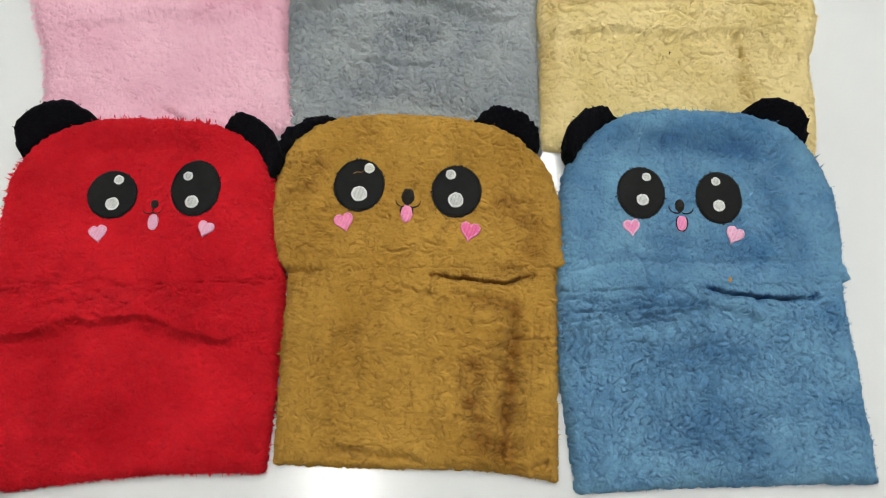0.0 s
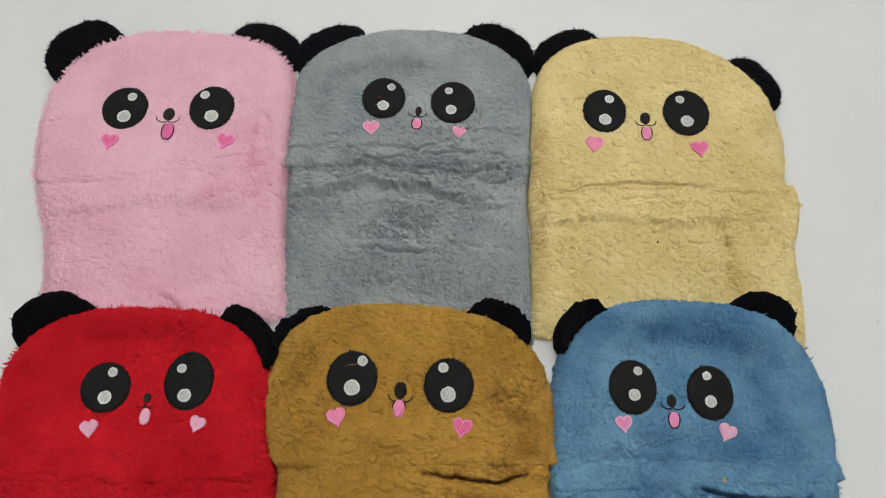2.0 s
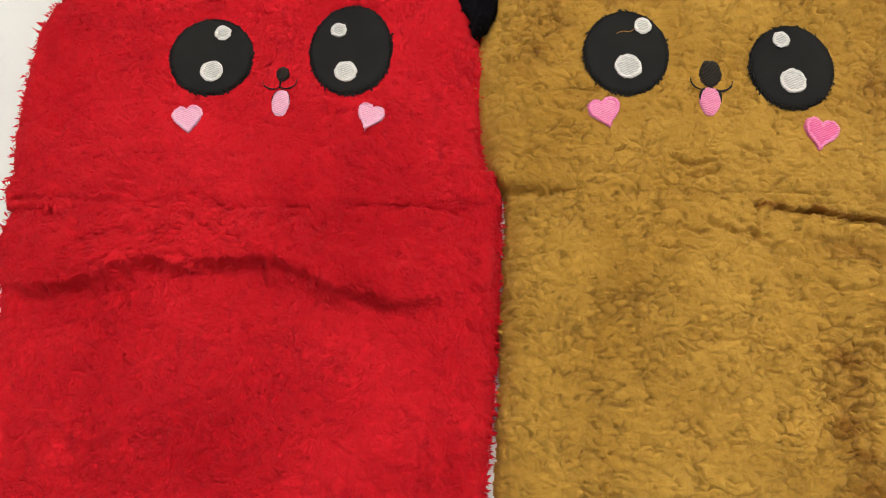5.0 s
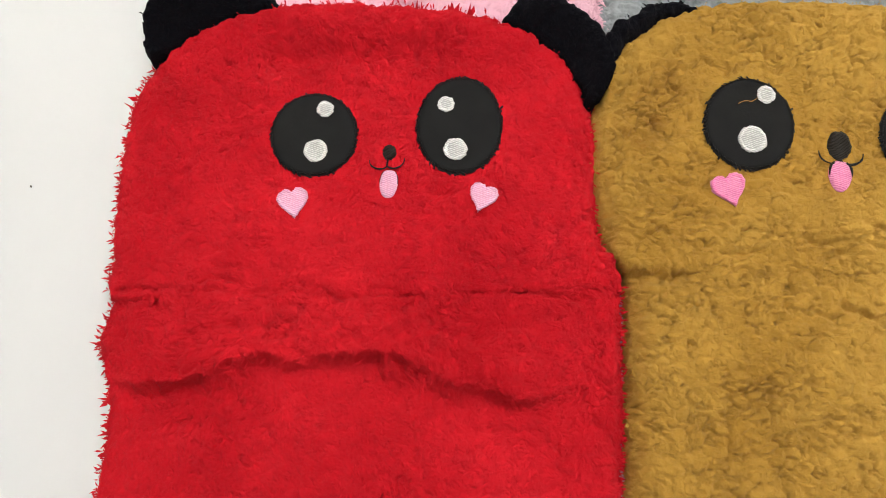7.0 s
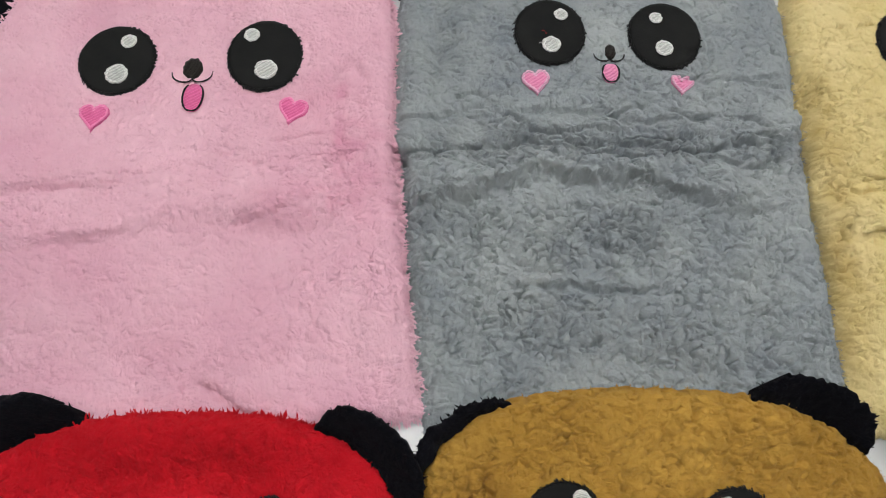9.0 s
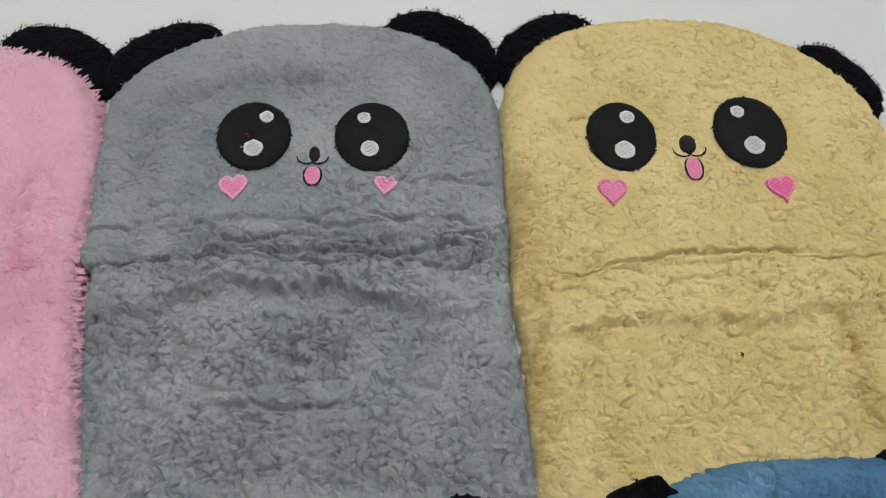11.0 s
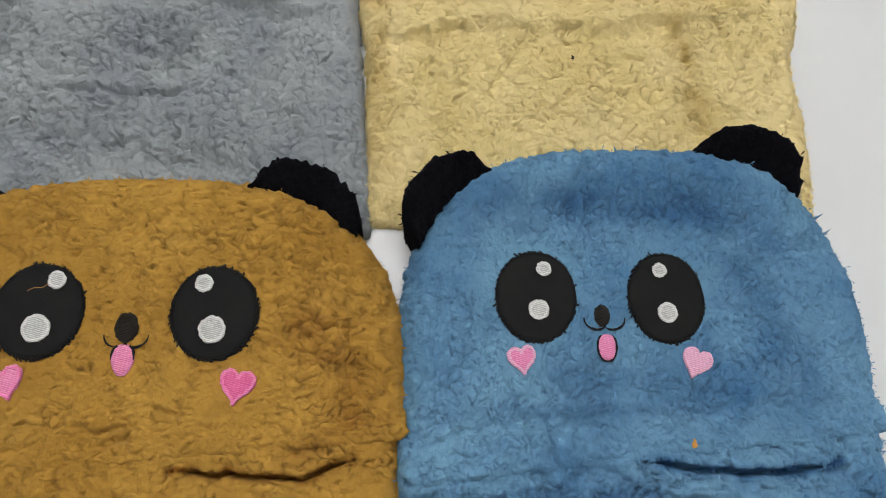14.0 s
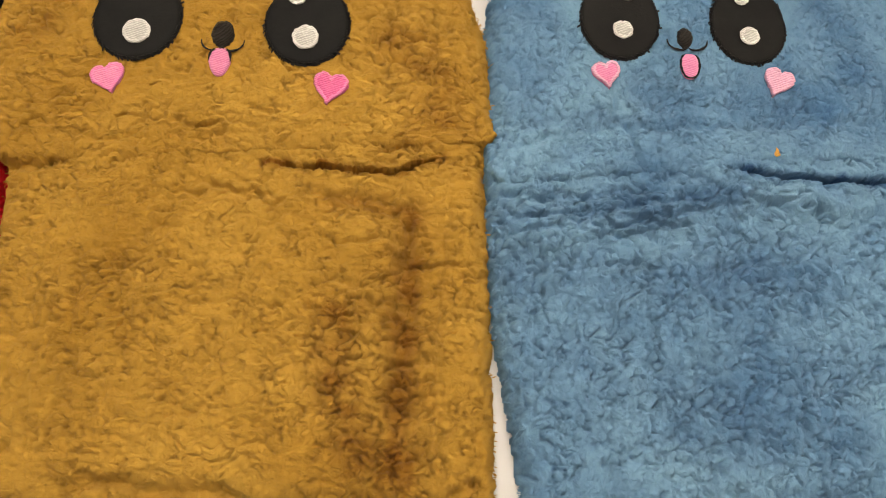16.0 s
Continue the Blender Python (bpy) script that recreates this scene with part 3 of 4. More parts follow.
# folds: kind, line, strength, width. groove: a narrow crease; dent: a wide soft hollow; roll: raised above the line, dropping sharply below it; ruffle: brushed-up pile
# brush lines: tone of turned pile, also shade painted into slits and hollows
FOLDS = {
    "red": [("roll", [(-0.365, -0.150), (-0.310, -0.146), (-0.262, -0.128), (-0.222, -0.122), (-0.190, -0.134), (-0.150, -0.138), (-0.090, -0.118)], 0.011, 0.022),
            ("dent", [(-0.310, 0.024), (-0.250, 0.034), (-0.180, 0.034)], 0.006, 0.012), ("roll", [(-0.290, 0.034), (-0.250, 0.040), (-0.185, 0.038)], 0.003, 0.012),
            ("groove", [(-0.350, -0.104), (-0.300, -0.102), (-0.250, -0.096), (-0.200, -0.092)], 0.004, 0.002),
            ("dent", [(-0.240, -0.150), (-0.200, -0.146)], 0.004, 0.016), ("groove", [(-0.160, -0.086), (-0.120, -0.090)], 0.004, 0.002)],
    # the first line paints the slit's shade into the pile colour
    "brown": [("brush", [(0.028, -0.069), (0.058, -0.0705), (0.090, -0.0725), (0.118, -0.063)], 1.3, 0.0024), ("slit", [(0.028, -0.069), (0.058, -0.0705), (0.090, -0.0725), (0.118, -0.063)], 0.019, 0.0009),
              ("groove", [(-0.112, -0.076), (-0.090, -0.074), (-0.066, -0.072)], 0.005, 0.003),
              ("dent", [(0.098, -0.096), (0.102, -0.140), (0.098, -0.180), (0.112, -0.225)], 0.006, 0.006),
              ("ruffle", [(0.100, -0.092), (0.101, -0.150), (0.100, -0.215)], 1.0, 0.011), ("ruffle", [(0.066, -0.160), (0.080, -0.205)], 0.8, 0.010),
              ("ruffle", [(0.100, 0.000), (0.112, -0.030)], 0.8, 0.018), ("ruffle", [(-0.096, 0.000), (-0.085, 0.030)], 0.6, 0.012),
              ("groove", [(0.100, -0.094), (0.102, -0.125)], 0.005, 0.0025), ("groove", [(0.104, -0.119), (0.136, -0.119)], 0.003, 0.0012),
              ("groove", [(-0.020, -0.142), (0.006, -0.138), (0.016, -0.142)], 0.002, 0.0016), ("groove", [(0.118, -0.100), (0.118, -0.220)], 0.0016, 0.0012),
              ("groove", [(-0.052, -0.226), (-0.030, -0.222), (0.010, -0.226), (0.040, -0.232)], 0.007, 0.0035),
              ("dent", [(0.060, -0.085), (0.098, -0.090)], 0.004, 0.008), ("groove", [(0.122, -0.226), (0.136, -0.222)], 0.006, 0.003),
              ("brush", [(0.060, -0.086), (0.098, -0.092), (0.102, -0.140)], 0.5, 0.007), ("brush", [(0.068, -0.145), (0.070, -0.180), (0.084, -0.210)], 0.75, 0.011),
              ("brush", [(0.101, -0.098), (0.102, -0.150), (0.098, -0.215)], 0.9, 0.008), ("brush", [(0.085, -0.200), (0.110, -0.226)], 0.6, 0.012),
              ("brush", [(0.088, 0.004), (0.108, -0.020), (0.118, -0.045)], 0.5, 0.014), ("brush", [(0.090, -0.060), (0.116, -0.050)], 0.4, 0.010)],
    # slit shade is painted by the line along it; others darken dents too
    "blue": [("brush", [(0.262, -0.064), (0.300, -0.069), (0.330, -0.070), (0.362, -0.064)], 1.3, 0.0030), ("slit", [(0.262, -0.064), (0.300, -0.069), (0.330, -0.070), (0.362, -0.064)], 0.016, 0.0013),
             ("dent", [(0.190, 0.062), (0.250, 0.070), (0.320, 0.066)], 0.004, 0.012), ("dent", [(0.310, 0.040), (0.330, 0.010)], 0.003, 0.015),
             ("groove", [(0.238, 0.122), (0.239, 0.094), (0.232, 0.082), (0.228, 0.058)], 0.003, 0.0013),
             ("groove", [(0.206, -0.020), (0.206, -0.035), (0.214, -0.052), (0.220, -0.066)], 0.003, 0.0013),
             ("groove", [(0.140, -0.060), (0.190, -0.046), (0.260, -0.041), (0.380, -0.032)], 0.0022, 0.002),
             ("roll", [(0.138, -0.112), (0.175, -0.104), (0.220, -0.092), (0.262, -0.080), (0.380, -0.084)], 0.005, 0.016),
             ("dent", [(0.156, -0.150), (0.190, -0.140)], 0.003, 0.020), ("ruffle", [(0.150, -0.090), (0.230, -0.085)], 0.7, 0.012),
             ("groove", [(0.160, -0.084), (0.230, -0.076)], 0.003, 0.002), ("groove", [(0.146, -0.096), (0.190, -0.090), (0.250, -0.078)], 0.004, 0.0016),
             ("groove", [(0.150, -0.104), (0.200, -0.097), (0.262, -0.084)], 0.003, 0.0014), ("groove", [(0.228, -0.070), (0.238, -0.064), (0.250, -0.074)], 0.004, 0.0018),
             ("brush", [(0.146, -0.092), (0.200, -0.086), (0.262, -0.078)], 0.6, 0.008), ("brush", [(0.160, -0.044), (0.200, -0.038), (0.240, -0.040)], 0.5, 0.006), ("dent", [(0.200, -0.030), (0.300, -0.030)], 0.003, 0.014),
             ("brush", [(0.175, 0.066), (0.230, 0.072), (0.290, 0.070), (0.335, 0.058)], 0.7, 0.012), ("brush", [(0.322, 0.040), (0.335, 0.000), (0.345, -0.020)], 0.5, 0.014),
             ("brush", [(0.220, -0.020), (0.262, -0.030), (0.300, -0.028)], 0.5, 0.012), ("brush", [(0.160, 0.030), (0.165, -0.030)], 0.4, 0.016),
             ("brush", [(0.150, -0.125), (0.200, -0.125), (0.280, -0.115)], 0.45, 0.016), ("brush", [(0.160, -0.160), (0.260, -0.190), (0.340, -0.150)], 0.3, 0.020)],
    "pink": [("groove", [(-0.385, 0.184), (-0.340, 0.187), (-0.300, 0.192)], 0.004, 0.002),
             ("roll", [(-0.392, 0.154), (-0.330, 0.160), (-0.260, 0.176), (-0.222, 0.178), (-0.205, 0.172), (-0.185, 0.180), (-0.140, 0.196)], 0.0042, 0.022),
             ("ruffle", [(-0.180, 0.255), (-0.165, 0.215)], 1.0, 0.020), ("groove", [(-0.186, 0.274), (-0.170, 0.284), (-0.162, 0.270)], 0.004, 0.003),
             ("dent", [(-0.190, 0.232), (-0.184, 0.258), (-0.176, 0.284)], 0.003, 0.006), ("dent", [(-0.244, 0.082), (-0.220, 0.066), (-0.208, 0.056)], 0.005, 0.004),
             ("groove", [(-0.240, 0.082), (-0.206, 0.054)], 0.003, 0.0018), ("dent", [(-0.330, 0.080), (-0.290, 0.090), (-0.250, 0.086)], 0.003, 0.010),
             ("groove", [(-0.395, 0.256), (-0.375, 0.260)], 0.002, 0.0015),
             ("dent", [(-0.208, 0.184), (-0.190, 0.186)], -0.006, 0.010), ("ruffle", [(-0.210, 0.184), (-0.150, 0.190)], 0.5, 0.014)],
    "grey": [("roll", [(-0.138, 0.190), (-0.100, 0.198), (-0.060, 0.210), (-0.010, 0.210), (0.040, 0.200), (0.108, 0.186)], 0.009, 0.020),
             ("groove", [(-0.140, 0.222), (-0.080, 0.226), (-0.020, 0.230), (0.040, 0.228), (0.108, 0.240)], 0.005, 0.002),
             ("groove", [(-0.070, 0.248), (-0.030, 0.254), (0.010, 0.246), (0.060, 0.252)], 0.004, 0.002), ("groove", [(-0.080, 0.238), (-0.020, 0.240), (0.040, 0.236)], 0.004, 0.002),
             ("groove", [(-0.060, 0.138), (-0.020, 0.141), (0.022, 0.139)], 0.004, 0.0018), ("groove", [(0.054, 0.324), (0.056, 0.290), (0.046, 0.280), (0.032, 0.279)], 0.003, 0.0015),
             ("groove", [(0.058, 0.280), (0.106, 0.276)], 0.003, 0.0015), ("dent", [(-0.100, 0.340), (-0.050, 0.350), (0.000, 0.356)], 0.004, 0.008),
             ("dent", [(-0.112, 0.320), (-0.116, 0.280)], 0.004, 0.010), ("dent", [(-0.120, 0.170), (-0.020, 0.176), (0.040, 0.160)], 0.003, 0.014),
             ("ruffle", [(-0.110, 0.230), (0.100, 0.232)], 0.6, 0.014), ("groove", [(-0.116, 0.246), (-0.086, 0.252)], 0.003, 0.0015),
             ("dent", [(-0.010, 0.100), (0.040, 0.094), (0.080, 0.100)], 0.004, 0.008),
             ("brush", [(-0.104, 0.336), (-0.060, 0.350), (0.000, 0.356)], 0.5, 0.009), ("brush", [(-0.112, 0.320), (-0.118, 0.280)], 0.4, 0.012),
             ("brush", [(-0.120, 0.180), (-0.060, 0.165), (0.010, 0.178)], 0.4, 0.016), ("brush", [(-0.100, 0.120), (0.020, 0.110)], 0.3, 0.014),
             ("brush", [(-0.070, 0.236), (0.020, 0.238)], 0.4, 0.006)],
    "cream": [("groove", [(0.142, 0.214), (0.175, 0.221), (0.215, 0.228), (0.260, 0.228), (0.370, 0.226)], 0.006, 0.0016),
              ("roll", [(0.108, 0.184), (0.140, 0.180), (0.180, 0.188), (0.240, 0.186), (0.300, 0.192), (0.378, 0.204)], 0.0055, 0.022),
              ("ruffle", [(0.302, 0.190), (0.312, 0.150), (0.316, 0.120)], 1.0, 0.007), ("groove", [(0.303, 0.188), (0.310, 0.156)], 0.003, 0.0025),
              ("ruffle", [(0.120, 0.290), (0.122, 0.200), (0.124, 0.100)], 0.8, 0.010), ("groove", [(0.330, 0.188), (0.336, 0.166)], 0.003, 0.002),
              ("dent", [(0.118, 0.182), (0.150, 0.178)], 0.004, 0.005), ("groove", [(0.160, 0.226), (0.164, 0.212)], 0.002, 0.0012)],
}

# short wrinkles of the pile: cap, number, area, depth
wrinkle_rng = np.random.RandomState(77)
for colour, count, (x0, x1, y0, y1), deep in (("grey", 16, (-0.130, 0.105, 0.205, 0.262), 0.0042), ("grey", 6, (0.040, 0.105, 0.180, 0.300), 0.003),
                                              ("grey", 7, (-0.110, 0.090, 0.070, 0.170), 0.0026), ("blue", 9, (0.145, 0.290, -0.120, -0.055), 0.004),
                                              ("brown", 9, (-0.095, 0.120, -0.105, -0.040), 0.0035), ("brown", 7, (0.050, 0.120, -0.215, -0.100), 0.0035),
                                              ("cream", 8, (0.125, 0.350, 0.165, 0.212), 0.0028), ("cream", 5, (0.150, 0.330, 0.330, 0.390), 0.002),
                                              ("pink", 7, (-0.240, -0.155, 0.170, 0.230), 0.003), ("red", 6, (-0.340, -0.120, -0.130, -0.070), 0.003)):
    for k in range(count):
        px, py = wrinkle_rng.uniform(x0, x1), wrinkle_rng.uniform(y0, y1)
        run, slope = wrinkle_rng.uniform(0.014, 0.040), wrinkle_rng.uniform(-0.25, 0.35)
        px = min(px, x1 - 0.6 * run)
        line = [(px + run * (j / 4 - 0.5), py + run * (j / 4 - 0.5) * slope + wrinkle_rng.uniform(-0.0022, 0.0022)) for j in range(5)]
        FOLDS[colour].append(("groove", line, deep * wrinkle_rng.uniform(0.6, 1.1), wrinkle_rng.uniform(0.0011, 0.0019)))


def hood_outline(c):
    (xl, yl), (xr, yr) = c["seam"]
    xc, yt = c["top"]
    pts = []
    for (xs, ys, p), (x0, y0), order in ((c["left"], (xl, yl), 1), (c["right"], (xr, yr), -1)):
        side = [(x0 + order * 0.006, y0)] + [(x0 + (xs - x0) * math.sin(k / 8 * math.pi / 2), y0 + (ys - y0) * k / 8) for k in range(1, 8)]
        for k in range(41):
            a = k / 40 * math.pi / 2
            side.append((xc + (xs - xc) * math.cos(a) ** (2 / p), ys + (yt - ys) * math.sin(a) ** (2 / p)))
        pts += side[::order] if order == 1 else side[:-1][::-1]
    return np.array(pts)


def folded(x, y, folds):
    """Height and ruffle that the folds add."""
    z, ruffled = np.zeros(x.shape), np.zeros(x.shape)
    for kind, line, strength, wide in folds:
        line = [(px, py) for px, py in line]
        wob = 0.0014 * vnoise(x, y, 0.012, 5) + 0.0009 * vnoise(x, y, 0.004, 6)
        more = {"roll": 3.0, "slit": 0.7}.get(kind, 1.5)
        wave = 0.006 * vnoise(x, y, 0.024, 7) + 0.004 * vnoise(x, y, 0.008, 17)
        d, side, share = away(x + more * wob, y + 1.6 * more * wob + 0.35 * more * wave, line)
        ends = step(0.0, 0.18, share) * step(0.0, 0.18, 1 - share)
        if kind == "groove" or kind == "dent":
            z -= strength * np.exp(-(d / wide) ** 2) * (0.35 + 0.65 * ends)
        elif kind == "slit":
            z -= strength * (1 - step(wide * 0.7, wide * 1.5, d / np.maximum(ends, 0.15)))
        elif kind == "roll":
            up = np.where(side > 0, np.exp(-(d / wide) ** 2), np.clip(1 - d / (0.008 + 0.006 * vnoise(x, y, 0.009, 18)), 0, 1) ** 1.3)
            z += strength * up * ends
            z -= 0.15 * strength * np.where(side < 0, np.exp(-((d - 0.004) / 0.005) ** 2), 0) * ends
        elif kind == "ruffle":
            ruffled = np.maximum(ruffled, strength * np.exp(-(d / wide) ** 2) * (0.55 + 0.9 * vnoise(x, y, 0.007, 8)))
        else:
            # brush lines: turned pile, plus shade put into the colour
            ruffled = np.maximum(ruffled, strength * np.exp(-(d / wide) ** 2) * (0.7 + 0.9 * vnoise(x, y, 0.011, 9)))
    return z, ruffled


def arch(d, wide, power=2.3):
    return (1 - (1 - np.clip(d / wide, 0, 1)) ** power) ** (1 / power)


def hood_form(c, folds):
    (xl, yl), (xr, yr) = c["seam"]

    def form(x, y, d):
        seam_y = yl + (yr - yl) * (x - xl) / (xr - xl)
        up = y - seam_y
        up = up + 0.004 * vnoise(x, y, 0.02, 41)
        near = 1 - step(0.004, 0.022, up)
        wide = 0.017 - 0.0125 * near
        shut = step(-0.15, 0.2, vnoise(x, y * 0, 0.035, 42))
        z0 = (0.0145 + 0.0045 * shut) * near
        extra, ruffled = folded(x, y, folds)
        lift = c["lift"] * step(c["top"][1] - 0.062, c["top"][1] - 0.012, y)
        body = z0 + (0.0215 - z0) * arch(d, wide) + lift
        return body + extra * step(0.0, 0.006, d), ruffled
    return form


def neck_form(c, folds):
    (xl, yl), (xr, yr) = c["seam"]
    low = min(p[1] for p in c["neck"])

    def form(x, y, d):
        extra, ruffled = folded(x, y, folds)
        back = 1 if low > 0 else 0
        tall = 0.015 - 0.006 * back + (0.005 + 0.006 * back) * step(0.01 + 0.02 * back, 0.09 + 0.05 * back, y - low)
        top_side = 1 - step(0.0, 0.02, yl + (yr - yl) * (x - xl) / (xr - xl) + 0.012 - y)
        return tall * arch(d, 0.014 - 0.008 * top_side) + extra * step(0.0, 0.006, d), ruffled
    return form


def ear_form(foot, out):
    def form(x, y, d):
        return foot * (0.55 + 0.45 * step(-0.004, 0.014, out(x, y))) + 0.009 * arch(d, 0.011), np.zeros(x.shape)
    return form


def patch(name, ring, surface, rise, puff, mat, parent, rings=7, label=""):
    """A sewn-on or embroidered patch that follows the cloth. ring: its outline round its middle, in order."""
    ring = np.array(ring)
    mid = ring.mean(axis=0)
    n = len(ring)
    verts, faces = [], []
    for k in range(1, rings + 1):
        f = k / rings
        for p in mid + (ring - mid) * f:
            verts.append((p[0], p[1], rise + puff * math.sqrt(max(0.0, 1 - f ** 3))))
    xy = np.array([v[:2] for v in verts])
    z = surface(xy[:, 0], xy[:, 1])
    verts = [(v[0], v[1], v[2] + h) for v, h in zip(verts, z)]
    verts.append((mid[0], mid[1], surface(mid[:1], mid[1:])[0] + rise + puff))
    edge = len(verts) - 1 - n
    for k in range(n):
        faces.append((len(verts) - 1, k, (k + 1) % n))
    for r in range(rings - 1):
        for k in range(n):
            a, b = r * n + k, r * n + (k + 1) % n
            faces.append((a, a + n, b + n, b))
    base = len(verts)
    for k in range(n):
        v = verts[edge + k]
        verts.append((v[0], v[1], v[2] - rise - 0.002))
    for k in range(n):
        faces.append((edge + k, base + k, base + (k + 1) % n, edge + (k + 1) % n))
    return part_mesh(name, mesh_of(name, verts, faces, mat), parent, label)


def oval(cx, cy, a, b, turn=0.0, n=48, rough=0.0, rs=None):
    out = []
    for k in range(n):
        t = 2 * math.pi * k / n
        f = 1 + (rough * rs.normal() if rs else 0)
        x, y = a * f * math.cos(t), b * f * math.sin(t)
        c, s = math.cos(radians(turn)), math.sin(radians(turn))
        out.append((cx + x * c - y * s, cy + x * s + y * c))
    return out


def heart_ring(cx, cy, r, turn, rs):
    out = []
    for k in range(56):
        t = 2 * math.pi * k / 56
        x = 0.94 * math.sin(t) ** 3
        y = (13 * math.cos(t) - 5 * math.cos(2 * t) - 2 * math.cos(3 * t) - math.cos(4 * t)) / 15
        f = r * (1 + 0.025 * rs.normal())
        c, s = math.cos(radians(turn)), math.sin(radians(turn))
        out.append((cx + f * (x * c - y * s), cy + f * (x * s + y * c)))
    return out


def cord(name, line, r, surface, rise, mat, parent, rs, closed=False):
    """A line of stitches: a lumpy thread laid on the cloth."""
    p = np.array(line)
    n = len(p)
    z = surface(p[:, 0], p[:, 1]) + rise
    verts, faces = [], []
    for k in range(n):
        a, b = p[(k - 1) % n if closed else max(k - 1, 0)], p[(k + 1) % n if closed else min(k + 1, n - 1)]
        d = (b - a) / (np.linalg.norm(b - a) + 1e-9)
        side = np.array([-d[1], d[0]])
        thin = 1.0 if closed else 0.45 + 0.55 * min(1, min(k, n - 1 - k) / 3)
        rr = r * thin * (1 + 0.18 * rs.normal())
        for j in range(6):
            t = 2 * math.pi * j / 6
            verts.append((p[k][0] + side[0] * rr * math.cos(t), p[k][1] + side[1] * rr * math.cos(t), z[k] + 0.7 * rr * math.sin(t)))
    for k in range(n if closed else n - 1):
        for j in range(6):
            a, b = k * 6 + j, k * 6 + (j + 1) % 6
            c, d = ((k + 1) % n) * 6 + j, ((k + 1) % n) * 6 + (j + 1) % 6
            faces.append((a, c, d, b))
    if not closed:
        faces += [tuple(range(6)), tuple(range(6 * n - 1, 6 * n - 7, -1))]
    return part_mesh(name, mesh_of(name, verts, faces, mat), parent)


def rim_of_stitches(eye, surface, parent, rs):
    """Satin stitching round an eye patch: a ring of short threads of uneven length."""
    cx, cy, a, b, turn = eye
    c, s = math.cos(radians(turn)), math.sin(radians(turn))
    verts, faces = [], []
    n = 150
    for k in range(n):
        t = 2 * math.pi * (k + 0.3 * rs.rand()) / n
        w = math.pi / n * 1.25
        f0, f1 = 0.89 + 0.015 * rs.normal(), 1.0 + 0.014 * rs.normal() + (0.04 if rs.rand() < 0.05 else 0)
        slant = 0.05
        start = len(verts)
        for f, tt, up in ((f0, t - w, 0.0006), (f0, t + w, 0.0006), (0.5 * (f0 + f1), t + w + slant, 0.0013), (0.5 * (f0 + f1), t + slant, 0.0019),
                          (0.5 * (f0 + f1), t - w + slant, 0.0013), (f1, t + w * 0.8 + 1.6 * slant, 0.0003), (f1, t - w * 0.8 + 1.6 * slant, 0.0003)):
            x, y = a * f * math.cos(tt), b * f * math.sin(tt)
            verts.append([cx + x * c - y * s, cy + x * s + y * c, up])
        for q in ((0, 1, 3), (0, 3, 4), (1, 2, 3), (4, 3, 6), (3, 5, 6), (3, 2, 5)):
            faces.append(tuple(start + i for i in q))
    v = np.array(verts)
    v[:, 2] += surface(v[:, 0], v[:, 1])
    part_mesh("stitched_rim", mesh_of("stitched_rim", v.tolist(), faces, BLACK_THREAD, False), parent)


